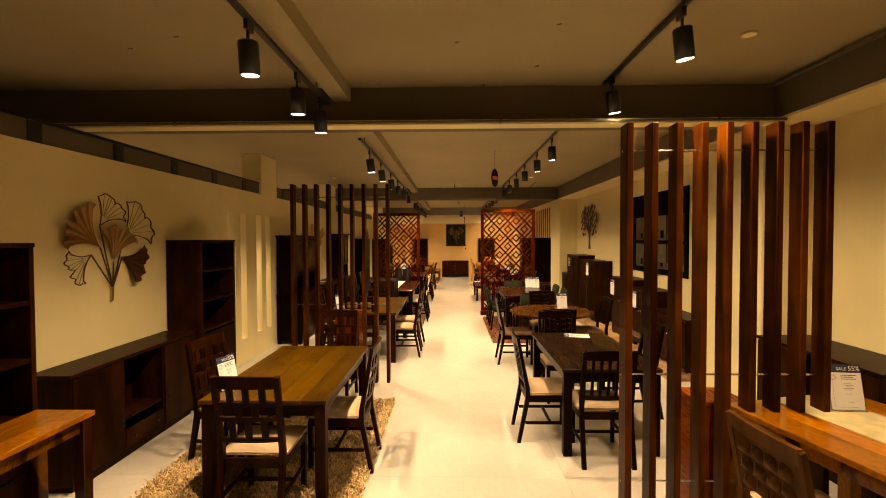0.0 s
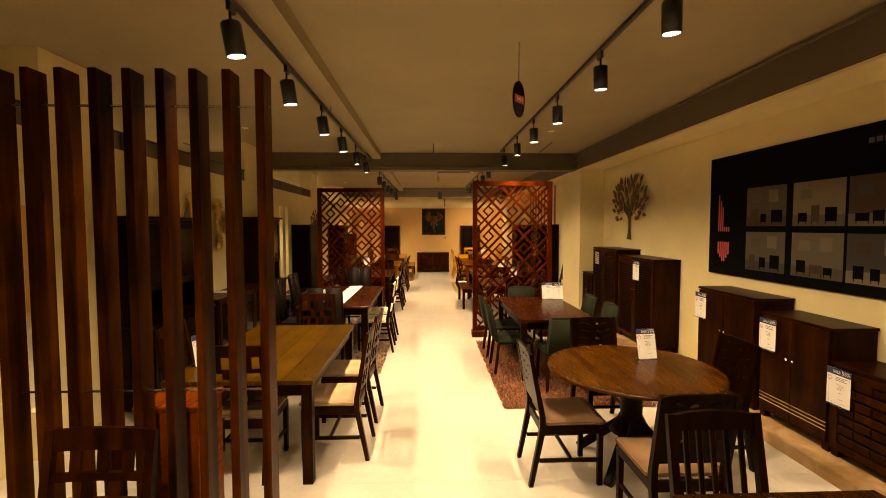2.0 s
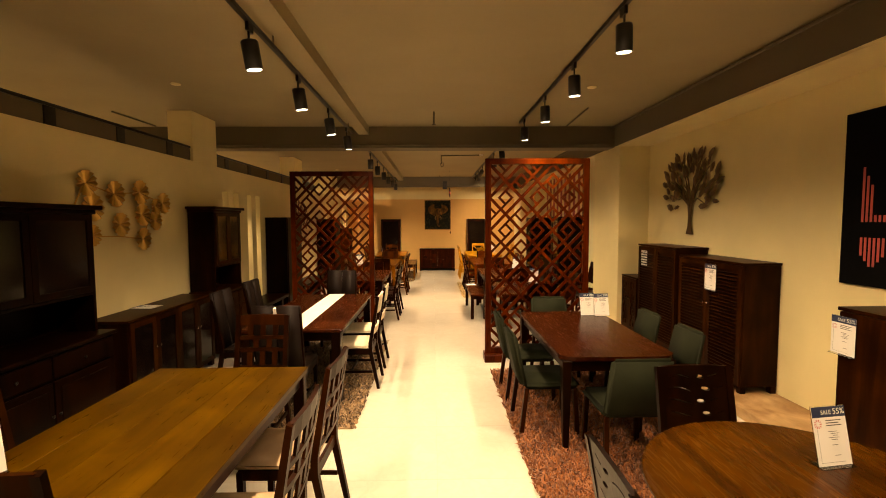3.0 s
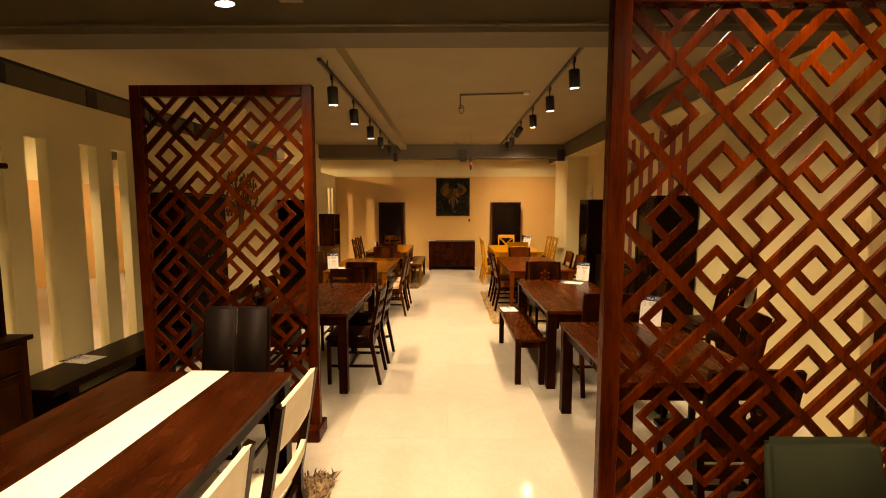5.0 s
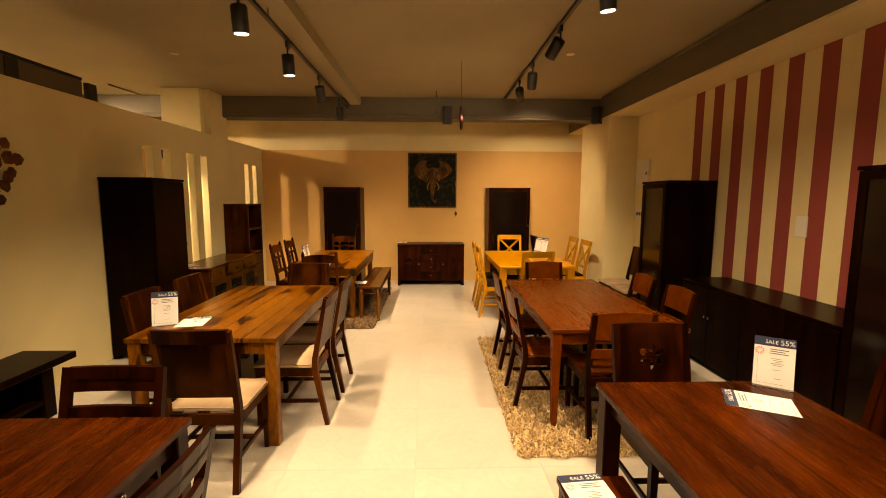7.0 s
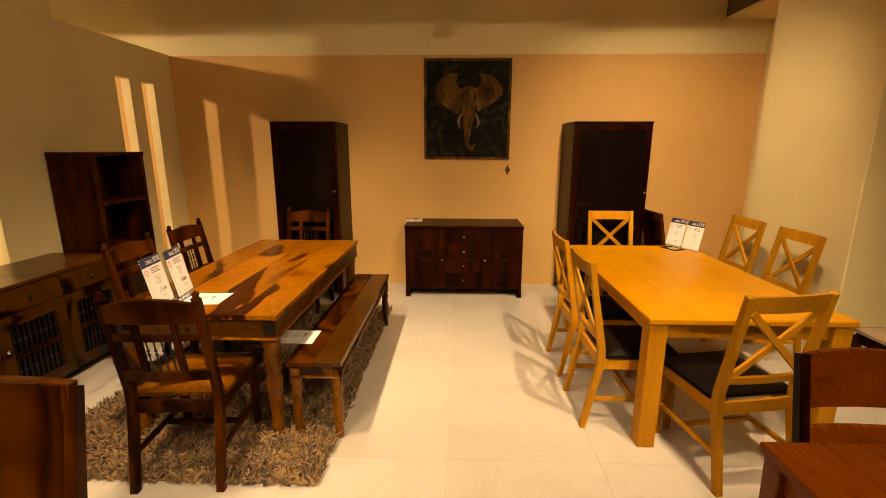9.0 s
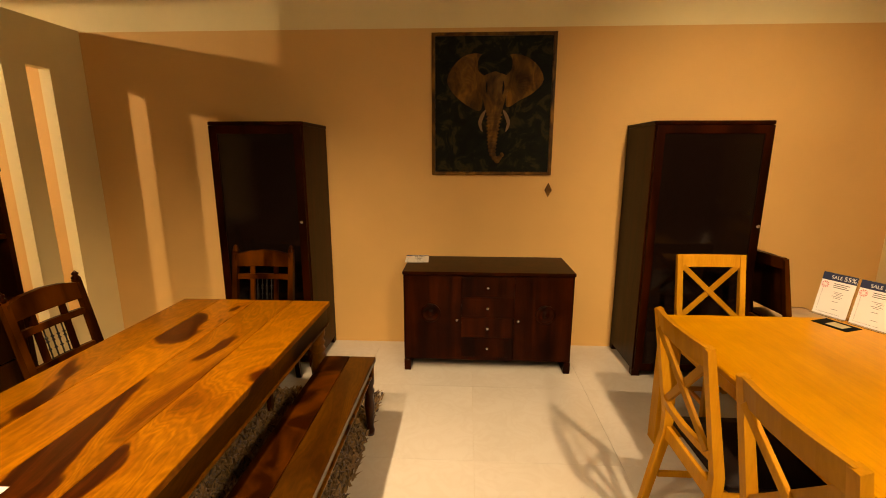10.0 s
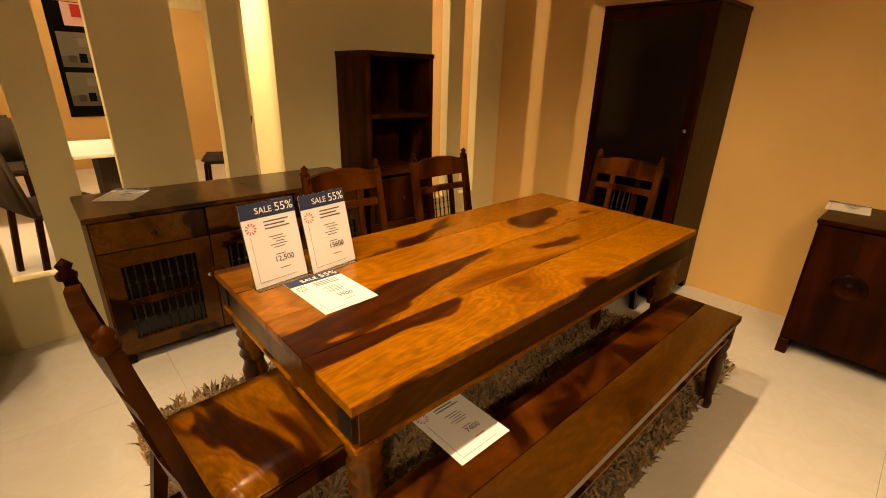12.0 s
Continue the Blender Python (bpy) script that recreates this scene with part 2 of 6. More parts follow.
# ---- builders ----
def boxes(items, bevel=0.0):
    bm = bmesh.new()
    for x0, y0, z0, x1, y1, z1 in items:
        v = [bm.verts.new((x, y, z)) for z in (z0, z1) for x, y in ((x0, y0), (x1, y0), (x1, y1), (x0, y1))]
        for f in ((3, 2, 1, 0), (4, 5, 6, 7), (0, 1, 5, 4), (1, 2, 6, 5), (2, 3, 7, 6), (3, 0, 4, 7)):
            bm.faces.new([v[k] for k in f])
    if bevel:
        bmesh.ops.bevel(bm, geom=bm.edges[:], offset=bevel, segments=2 if bevel > 0.008 else 1, profile=0.6, affect="EDGES")
    return bm


def box(x0, y0, z0, x1, y1, z1, bevel=0.004):
    return boxes([(x0, y0, z0, x1, y1, z1)], bevel)


def bar(p, q, w, d, bevel=0.003, side=(0, 0, 1)):
    """A bar of section w x d from p to q; d lies towards side."""
    p, q = Vector(p), Vector(q)
    ax = (q - p).normalized()
    sd = Vector(side)
    sd = (sd - ax * sd.dot(ax)).normalized()
    ot = ax.cross(sd)
    bm = boxes([(-w / 2, -d / 2, 0, w / 2, d / 2, (q - p).length)], bevel)
    m = Matrix((ot, sd, ax)).transposed().to_4x4()
    if m.determinant() < 0:
        m = Matrix((-ot, sd, ax)).transposed().to_4x4()
    bmesh.ops.transform(bm, matrix=Matrix.Translation(p) @ m, verts=bm.verts)
    return bm


def lathe(profile, seg=20, at=(0, 0, 0)):
    bm = bmesh.new()
    rings = []
    for r, z in profile:
        rings.append([bm.verts.new((at[0] + r * math.cos(6.28319 * k / seg), at[1] + r * math.sin(6.28319 * k / seg), at[2] + z)) for k in range(seg)])
    for a, b in zip(rings, rings[1:]):
        for k in range(seg):
            bm.faces.new((a[k], a[(k + 1) % seg], b[(k + 1) % seg], b[k]))
    bm.faces.new(rings[0][::-1])
    bm.faces.new(rings[-1])
    for f in bm.faces:
        f.smooth = len(f.verts) == 4
    return bm


def plate(outer, holes, thick, bevel=0.0):
    """A plate in the xz plane from y=0 to y=thick, with holes through it."""
    bm = bmesh.new()
    for loop in (outer, *holes):
        v = [bm.verts.new((x, 0, z)) for x, z in loop]
        for a, b in zip(v, v[1:] + v[:1]):
            bm.edges.new((a, b))
    bmesh.ops.triangle_fill(bm, use_beauty=True, use_dissolve=False, edges=bm.edges[:])
    r = bmesh.ops.extrude_face_region(bm, geom=bm.faces[:])
    bmesh.ops.translate(bm, vec=(0, thick, 0), verts=[g for g in r["geom"] if isinstance(g, bmesh.types.BMVert)])
    bmesh.ops.recalc_face_normals(bm, faces=bm.faces[:])
    return bm


def door_frame(x0, x1, z0, z1, fr, y, thick):
    """A door's frame in one piece, open in the middle; its front lies at y."""
    bm = plate([(x0, z0), (x1, z0), (x1, z1), (x0, z1)], [[(x0 + fr, z0 + fr), (x1 - fr, z0 + fr), (x1 - fr, z1 - fr), (x0 + fr, z1 - fr)]], thick)
    bmesh.ops.translate(bm, vec=(0, y, 0), verts=bm.verts)
    return bm


def prism(outline, thick, axis="x", start=0.0):
    """An outline in the two other axes, extruded along axis."""
    bm = bmesh.new()
    def put(a, b, c):
        return {"x": (c, a, b), "y": (a, c, b), "z": (a, b, c)}[axis]
    v0 = [bm.verts.new(put(a, b, start)) for a, b in outline]
    v1 = [bm.verts.new(put(a, b, start + thick)) for a, b in outline]
    bm.faces.new(v0)
    bm.faces.new(v1[::-1])
    for k in range(len(v0)):
        j = (k + 1) % len(v0)
        bm.faces.new((v0[k], v1[k], v1[j], v0[j]))
    bmesh.ops.recalc_face_normals(bm, faces=bm.faces[:])
    return bm


def soft_box(x0, y0, z0, x1, y1, z1, r=0.03, puff=0.0):
    bm = boxes([(x0, y0, z0, x1, y1, z1)])
    if puff:
        bmesh.ops.subdivide_edges(bm, edges=bm.edges[:], cuts=5, use_grid_fill=True)
        cx, cy, hx, hy = (x0 + x1) / 2, (y0 + y1) / 2, (x1 - x0) / 2, (y1 - y0) / 2
        for v in bm.verts:
            if v.co.z > z1 - 1e-5:
                v.co.z += puff * (1 - ((v.co.x - cx) / hx) ** 4) * (1 - ((v.co.y - cy) / hy) ** 4)
        for f in bm.faces:
            f.smooth = True
        sharp = [e for e in bm.edges if len(e.link_faces) == 2 and e.calc_face_angle(0) > 0.9]
        bmesh.ops.bevel(bm, geom=sharp, offset=min(r, 0.012), segments=2, affect="EDGES")
    else:
        bmesh.ops.bevel(bm, geom=bm.edges[:], offset=r, segments=3, affect="EDGES")
        for f in bm.faces:
            f.smooth = True
    return bm


def part(name, bm, mat, parent=None, label="", **tags):
    me = bpy.data.meshes.new(name)
    bm.to_mesh(me)
    bm.free()
    me.materials.append(mat)
    ob = new(name, me)
    if parent:
        ob.parent = parent
    return tagged(ob, label, **tags)


def same_part(name, src, parent, at=(0, 0, 0), rz=0):
    ob = new(name, src.data)
    ob.parent = parent
    ob.matrix_basis = pose(*at, 0, 0, rz)
    return ob


def thing(name, label, category, group="", at=None):
    ob = new(name)
    ob.empty_display_size = 0.1
    if at is not None:
        ob.matrix_basis = at
    return tagged(ob, label, category, group)


def structure(name, bm, mat, label=""):
    return part(name, bm, mat, None, label, kind="structure")


def circle(cx, cz, rx, rz, n=12, turn=0.0):
    out = []
    for k in range(n):
        a = 6.28319 * k / n
        u, v = rx * math.cos(a), rz * math.sin(a)
        out.append((cx + u * math.cos(turn) - v * math.sin(turn), cz + u * math.sin(turn) + v * math.cos(turn)))
    return out


def text_mesh(words, size, depth=0.0004):
    cu = bpy.data.curves.new("words", "FONT")
    cu.body, cu.size, cu.extrude, cu.align_x = words, size, depth, "CENTER"
    ob = new("words", cu)
    me = bpy.data.meshes.new_from_object(ob.evaluated_get(bpy.context.evaluated_depsgraph_get()))
    bpy.data.objects.remove(ob)
    bm = bmesh.new()
    bm.from_mesh(me)
    return bm


# ---- the room ----
XL, XR, YB, YF, H = -2.65, 3.87, -4.0, 20.76, 3.27
XO = -8.2
SLOTS = [5.10, 5.45, 5.99, 6.35, 11.03, 11.40, 11.91, 12.28, 17.08, 17.45, 18.02, 18.38, 19.89, 20.25]
SLOT_W, SLOT_LO, SLOT_HI, WALL_T, LOW_TOP = 0.19, 0.38, 2.27, 0.09, 2.61

floor = structure("floor", boxes([(XO - 0.2, YB - 0.2, -0.2, XR + 0.2, YF + 0.2, -0.006)]), M_CREAM, "cream tile bedding under the showroom floor")
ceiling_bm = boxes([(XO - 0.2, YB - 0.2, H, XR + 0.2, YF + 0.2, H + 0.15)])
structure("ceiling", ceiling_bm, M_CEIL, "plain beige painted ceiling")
structure("wall_east", box(XR, YB - 0.2, 0, XR + 0.2, YF, H, 0), M_WALL, "cream painted long showroom wall")
structure("wall_north", box(XO - 0.2, YF, 0, XR + 0.2, YF + 0.2, 2.60, 0), M_WALL_FAR, "peach painted end wall")
structure("fascia_north", box(XO - 0.2, YF, 2.60, XR + 0.2, YF + 0.2, H, 0), M_WALL, "cream band above the peach wall")
structure("wall_south", box(XO - 0.2, YB - 0.2, 0, XR, YB, H, 0), M_WALL, "cream wall behind the entrance end")
structure("wall_outer", box(XO - 0.2, YB, 0, XO, YF, H, 0), M_WALL, "cream wall of the neighbouring display room")
# low partition with tall slots cut through
edges = [YB] + [e for s in SLOTS for e in (s, s + SLOT_W)] + [YF]
pieces = [(XL - WALL_T, a, 0, XL, b, LOW_TOP) for a, b in zip(edges[::2], edges[1::2])]
for s in SLOTS:
    pieces += [(XL - WALL_T, s, 0, XL, s + SLOT_W, SLOT_LO), (XL - WALL_T, s, SLOT_HI, XL, s + SLOT_W, LOW_TOP)]
structure("wall_west", boxes(pieces), M_WALL, "cream partition wall with tall narrow slots")
for k, (a, b) in enumerate(((6.2, 6.85), (10.25, 10.9), (14.55, 15.2), (18.75, 19.3))):
    structure("column_west_%d" % (k + 1), box(XL - 0.32, a, LOW_TOP + 0.002, XL - 0.002, b, H, 0), M_WALL, "cream stub column above the partition")
for k, (a, b) in enumerate(((3.2, 4.3), (11.05, 12.1), (18.75, 19.95))):
    structure("pillar_%d" % (k + 1), box(3.4, a, 0, XR, b, 2.93, 0.006), M_WALL, "square cream painted pillar at the wall")
structure("pillar_west", box(XL - 0.66, 18.64, 0, XL - WALL_T - 0.003, 19.3, H - 0.002, 0.006), M_WALL, "square cream pillar behind the partition slots")
# beams
structure("beam_east", box(3.40, YB, 2.955, XR, YF, H, 0), M_BEAM, "grey-brown beam running along the wall head")
structure("beam_soffit_east", box(3.402, YB, 2.93, XR, YF, 2.953, 0), M_WALL, "cream soffit under the wall beam")
for k, (y, depth) in enumerate(((3.06, 0.38), (11.26, 0.3), (19.16, 0.3))):
    structure("cross_beam_%d" % (k + 1), box(XO, y, 2.94 + 0.012 * (k == 0), 3.398, y + depth, H, 0), M_BEAM, "grey-brown cross beam under the ceiling")
structure("beam_ledge", box(XO, 2.90, 2.886, 3.398, 3.057, 2.93, 0.003), M_WALL, "cream ledge along the foot of the first beam")
for k, (a, b) in enumerate(((YB, 3.06), (3.44, 11.26), (11.56, 19.16))):
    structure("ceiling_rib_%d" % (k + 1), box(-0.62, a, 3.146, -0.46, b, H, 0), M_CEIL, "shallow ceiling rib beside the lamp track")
structure("platform", box(3.30, 4.75, 0, XR, 11.05, 0.10, 0.003), M_PLAT, "low pale laminate plinth along the wall")
structure("baseboard", box(XR - 0.012, YB, 0.0, XR, 3.2, 0.08, 0.002), M_WALL, "cream skirting")


# ---- lamps ----
def lamp_aims(x, ys, tilt_x, far=()):
    """Where each lamp of a track points: outward and ahead, or at the end wall."""
    out = []
    for k, y in enumerate(ys):
        out.append(far[k] if k in far else (x + tilt_x, y + 0.35, 0.0))
    return out


def track(x, z, y0, y1, ys, aims, watts, degrees=138, arm=0.0):
    top = thing("lamp_track", "black ceiling lamp track with cylindrical spotlights", "track light", "ceiling lamp tracks", pose(x, 0, 0))
    zr = z + 0.295
    part("rail", box(-0.018, y0, zr, 0.018, y1, zr + 0.03, 0.003), M_BLACK, top)
    for y in (y0 + 0.3, (y0 + y1) / 2, y1 - 0.3):
        if arm:
            part("wall_arm", box(0.017, y - 0.012, zr + 0.004, arm, y + 0.012, zr + 0.026, 0.002), M_BLACK, top)
        else:
            part("hanger", box(-0.004, y - 0.004, zr + 0.029, 0.004, y + 0.004, H, 0), M_BEAM, top)
    for y, aim in zip(ys, aims):
        turn = look((0, 0, 0), Vector(aim) - Vector((x, y, z + 0.19)))
        head = part("lamp_head", lathe([(0.001, -0.186), (0.047, -0.186), (0.047, -0.19), (0.055, -0.19), (0.056, -0.02), (0.05, -0.008), (0.001, -0.008)], 20), M_BLACK, top)
        head.matrix_basis = Matrix.Translation((0, y, z + 0.19)) @ turn
        yoke = part("bracket", boxes([(-0.012, -0.03, 0.05, 0.012, 0.05, 0.107), (-0.007, -0.007, -0.03, 0.007, 0.007, 0.052)], 0.002), M_BLACK, top)
        yoke.location = (0, y, z + 0.19)
        part("lamp_face", lathe([(0.001, -0.1895), (0.046, -0.1895), (0.046, -0.1865), (0.001, -0.1865)], 20), M_DISC, head)
        mouth = Vector((x, y, z + 0.19)) + (Vector(aim) - Vector((x, y, z + 0.19))).normalized() * 0.2
        spot(*mouth, watts, degrees, aim)
    return top


LEFT = [[1.40, 2.18, 2.75], [5.06, 6.05, 7.2, 8.25, 9.4, 10.45], [12.77, 13.83, 15.02, 16.07, 17.23, 18.39]]
RIGHT = [[0.4, 1.63, 2.77], [5.04, 6.09, 7.28, 8.35, 9.43, 10.6], [12.71, 13.80, 14.93, 16.02, 17.12, 17.9]]
SPAN = [(-1.5, 2.97), (4.4, 10.9), (12.3, 18.9)]
for bay in range(3):
    end = bay == 2
    n = 4 if end else len(LEFT[bay])
    track(-0.655, 2.79, *SPAN[bay], LEFT[bay][:n], lamp_aims(-0.655, LEFT[bay][:n], (0.0, 0.35, 0.05)[bay]), LAMP_WATTS * 0.95, (138, 138, 120)[bay])
    track(1.834, 2.94, *SPAN[bay], RIGHT[bay][:n], lamp_aims(1.834, RIGHT[bay][:n], (0.5, 0.2, 0.3)[bay], {3: (0.5, 18.6, 0.3)} if end else {}), LAMP_WATTS)
# the last lamps are turned to the end group and its wall
track(-0.655, 2.79, 18.92, 19.1, [17.23, 18.39], [(-0.6, 18.5, 0.7), (-0.7, 19.4, 0.0)], LAMP_WATTS * 1.15, 105)
track(1.834, 2.94, 18.92, 19.1, [17.12, 17.9], [(2.0, 18.6, 0.7), (2.8, 20.7, 1.0)], LAMP_WATTS * 1.5, 84)
# tracks of the neighbouring room, turned away from the partition
for y0, y1, ys in ((3.0, 6.2, [3.6, 4.6, 5.6]), (7.2, 10.2, [7.8, 8.8, 9.7]), (11.0, 14.4, [11.6, 12.6, 13.8]), (15.3, 18.6, [16.0, 17.0, 18.2])):
    track(-3.07, 2.22, y0, y1, ys, [(-3.6, y + 0.8, 0.0) if y < 18 else (-3.12, 18.66, 0.6) for y in ys], LAMP_WATTS * (0.4 if y0 < 15 else 0.5), 125, arm=0.33)
for y in (5.6, 11.8):
    track(-5.6, 2.83, y - 1, y + 1, [y], [(-5.0, y, 0.0)], LAMP_WATTS * 1.0, 120)
track(-5.3, 2.93, 16.8, 18.8, [18.0, 17.2], [(-2.7, 20.15, 1.3), (-5.4, 17.6, 0)], LAMP_WATTS * 2.3, 88)
track(-6.4, 2.93, 16.2, 19.2, [16.8, 18.6], [(-8.2, 17.4, 1.5), (-7.6, 19.6, 0.9)], LAMP_WATTS * 0.75, 110)


# dark trays standing on the partition
for y0, y1 in ((-1.5, 6.19), (6.86, 10.24), (10.91, 14.54), (15.21, 16.3)):
    ty = thing("cable_tray", "dark grey cable tray with a black rail on the partition", "cable tray", "cable trays", pose(XL - 0.045, 0, LOW_TOP))
    part("panel", box(-0.012, y0, 0.0, 0.012, y1, 0.165, 0.002), M_BEAM, ty)
    part("rail", box(-0.02, y0, 0.167, 0.02, y1, 0.195, 0.003), M_BLACK, ty)
    for k in range(int((y1 - y0) / 0.85) + 1):
        part("connector", box(-0.022, y0 + 0.3 + 0.85 * k, 0.001, 0.022, y0 + 0.42 + 0.85 * k, 0.166, 0.004), M_BLACK, ty)


# ---- furniture builders; fronts face -y, origin on the floor ----
def dining_chair(label, back, frame_mat, seat_mat, at, h=0.98, w=0.44, d=0.44, seat=0.46, group="dining chairs", back_mat=None):
    c = thing("dining_chair", label, "chair", group, at)
    bk = back_mat or frame_mat
    yb = d / 2
    hw = w / 2
    t = 0.036
    lean = 0.085
    for sx in (-1, 1):
        part("front_leg", prism([(-0.019, seat - 0.04), (0.019, seat - 0.04), (0.014, 0), (-0.014, 0)], t, "y", -d / 2), frame_mat, c).location = (sx * (hw - 0.02), 0, 0)
        outline = [(yb + 0.055, 0), (yb + 0.085, 0), (yb + 0.012, seat - 0.05), (yb + 0.012, seat + 0.04), (yb + lean + 0.008, h - 0.01), (yb + lean - 0.018, h), (yb - 0.028, seat + 0.04), (yb - 0.03, seat - 0.05)]
        part("rear_leg", prism(outline, t, "x", sx * (hw - t / 2) - t / 2), frame_mat, c)
    part("seat_frame", boxes([(-hw + 0.02, -d / 2 + 0.002, seat - 0.085, hw - 0.02, -d / 2 + 0.024, seat - 0.02), (-hw + 0.02, yb - 0.02, seat - 0.085, hw - 0.02, yb, seat - 0.02),
                              (-hw + 0.003, -d / 2 + 0.02, seat - 0.083, -hw + 0.024, yb, seat - 0.021), (hw - 0.024, -d / 2 + 0.02, seat - 0.083, hw - 0.003, yb, seat - 0.021)], 0.002), frame_mat, c)
    part("seat", soft_box(-hw - 0.005, -d / 2 - 0.015, seat - 0.019, hw + 0.005, yb - 0.03, seat + 0.012, 0.012, 0.022 if seat_mat is not frame_mat else 0.004), seat_mat, c)
    for sx in (-1, 1):
        part("stretcher", box(sx * (hw - 0.02) - 0.009, -d / 2 + 0.02, 0.17, sx * (hw - 0.02) + 0.009, yb + 0.01, 0.197, 0.002), frame_mat, c)
    part("stretcher", box(-hw + 0.03, -0.012, 0.172, hw - 0.03, 0.012, 0.195, 0.002), frame_mat, c)

    def y_at(z):
        return yb - 0.008 + lean * (z - seat) / (h - seat)

    def cross(z0, z1, name="back_rail", curve=0.0, th=0.022, mat=None, inset=0.0):
        bm = boxes([(-hw + 0.02 + inset, -th / 2, z0, hw - 0.02 - inset, th / 2, z1)])
        bmesh.ops.bisect_plane(bm, geom=bm.verts[:] + bm.edges[:] + bm.faces[:], plane_co=(0, 0, 0), plane_no=(1, 0, 0))
        for x in (-hw / 2, hw / 2):
            bmesh.ops.bisect_plane(bm, geom=bm.verts[:] + bm.edges[:] + bm.faces[:], plane_co=(x, 0, 0), plane_no=(1, 0, 0))
        for v in bm.verts:
            k = 1 - (v.co.x / hw) ** 2
            v.co.y += y_at(v.co.z) + 0.02 * k
            if curve and abs(v.co.z - z1) < 1e-5:
                v.co.z += curve * k
        return part(name, bm, mat or bk, c)

    def upright(x, z0, z1, ww=0.03, th=0.014, name="slat", mat=None):
        k = 0.02 * (1 - (x / hw) ** 2)
        return part(name, bar((x, y_at(z0) + k, z0), (x, y_at(z1) + k, z1), ww, th, 0.002, (0, 1, 0)), mat or bk, c)

    if back == "grid":
        cross(h - 0.085, h - 0.005, curve=0.006)
        zs = [seat + 0.10, seat + 0.245, seat + 0.345]
        for z in zs:
            cross(z, z + 0.03)
        for z0, z1, xs in ((zs[0] + 0.028, zs[1] + 0.002, (-0.105, 0.0, 0.105)), (zs[1] + 0.028, zs[2] + 0.002, (-0.055, 0.055)), (zs[2] + 0.028, h - 0.083, (-0.105, 0.0, 0.105))):
            for x in xs:
                upright(x, z0, z1, 0.045)
    elif back == "slats":
        cross(h - 0.08, h - 0.012, curve=0.018)
        cross(seat + 0.09, seat + 0.125)
        for x in (-0.13, -0.065, 0, 0.065, 0.13):
            upright(x, seat + 0.12, h - 0.07, 0.024)
    elif back == "ladder":
        for z in (0.12, 0.24, 0.36):
            cross(seat + z, seat + z + 0.055)
        cross(h - 0.07, h - 0.005)
    elif back in ("panel", "flower", "leaf"):
        holes = []
        x1, z0, z1 = hw - 0.02, seat + 0.09, h - 0.004
        cx, cz = 0.0, (z0 + z1) / 2 + 0.02
        if back == "flower":
            holes = [circle(cx + 0.052 * math.cos(a), cz + 0.052 * math.sin(a), 0.02, 0.026, 10, a + 1.571) for a in (0.524, 1.571, 2.618, 3.665, 4.712, 5.76)] + [circle(cx, cz, 0.014, 0.014, 8)]
        if back == "leaf":
            for k in range(4):
                z = z1 - 0.055 - 0.068 * k
                xl = 0.03 + 0.03 * (k % 2)
                holes.append(circle(xl, z, 0.027, 0.011, 10, -0.25))
                top = [(-0.15 + 0.03 * q, z + 0.012 * math.sin(0.9 * q + 0.4 * k)) for q in range(5)]
                holes.append([(x, zz - 0.003) for x, zz in top] + [(x, zz + 0.003) for x, zz in top[::-1]])
                holes.append([(xl + 0.045, z - 0.004), (xl + 0.10, z + 0.012), (xl + 0.10, z + 0.018), (xl + 0.045, z + 0.002)])
        bm = plate([(-x1, z0), (x1, z0), (x1, z1), (0.5 * x1, z1 + 0.008), (-0.5 * x1, z1 + 0.008), (-x1, z1)], holes, 0.02)
        for v in bm.verts:
            v.co.y += y_at(v.co.z) - 0.008
        part("back_panel", bm, bk, c)
        if back == "panel":
            cross(h - 0.075, h + 0.004, th=0.03)
    elif back == "crest":
        cross(h - 0.19, h - 0.01, "back_panel", 0.02, 0.02)
        cross(seat + 0.13, seat + 0.2)
    elif back == "jali":
        cross(h - 0.11, h - 0.03, "crest_rail", 0.035, 0.03)
        cross(seat + 0.10, seat + 0.15)
        cross(h - 0.20, h - 0.165)
        for sx in (-0.085, 0.085):
            upright(sx, seat + 0.148, h - 0.105, 0.03, 0.02)
        for x in (-0.051, -0.017, 0.017, 0.051):
            upright(x, seat + 0.148, h - 0.198, 0.007, 0.007, "iron_bar", M_IRON)
        for z in (seat + 0.2, seat + 0.24, h - 0.25):
            for x in (-0.051, -0.017, 0.017, 0.051):
                part("iron_knot", lathe([(0.002, -0.008), (0.009, 0), (0.002, 0.008)], 8, (x, y_at(z) + 0.019, z)), M_IRON, c)
        for sx in (-1, 1):
            part("finial", lathe([(0.02, 0), (0.022, 0.012), (0.012, 0.022), (0.018, 0.034), (0.002, 0.05)], 12, (sx * (hw - t / 2), y_at(h) + 0.005, h - 0.008)), bk, c)
    elif back == "cross":
        cross(h - 0.085, h - 0.005)
        cross(seat + 0.09, seat + 0.125)
        z0, z1 = seat + 0.12, h - 0.08
        for sx in (-1, 1):
            part("cross_bar", bar((-sx * (hw - 0.04), y_at(z0) + 0.006 * sx + 0.008, z0), (sx * (hw - 0.04), y_at(z1) + 0.006 * sx + 0.008, z1), 0.034, 0.016, 0.002, (0, 1, 0)), bk, c)
    elif back == "tall":
        for sx in (-1, 1):
            bm = soft_box(sx * 0.108 - 0.106, -0.022, seat - 0.02, sx * 0.108 + 0.106, 0.022, h + 0.06, 0.01)
            for v in bm.verts:
                v.co.y += y_at(v.co.z)
            part("back_pad", bm, bk, c)
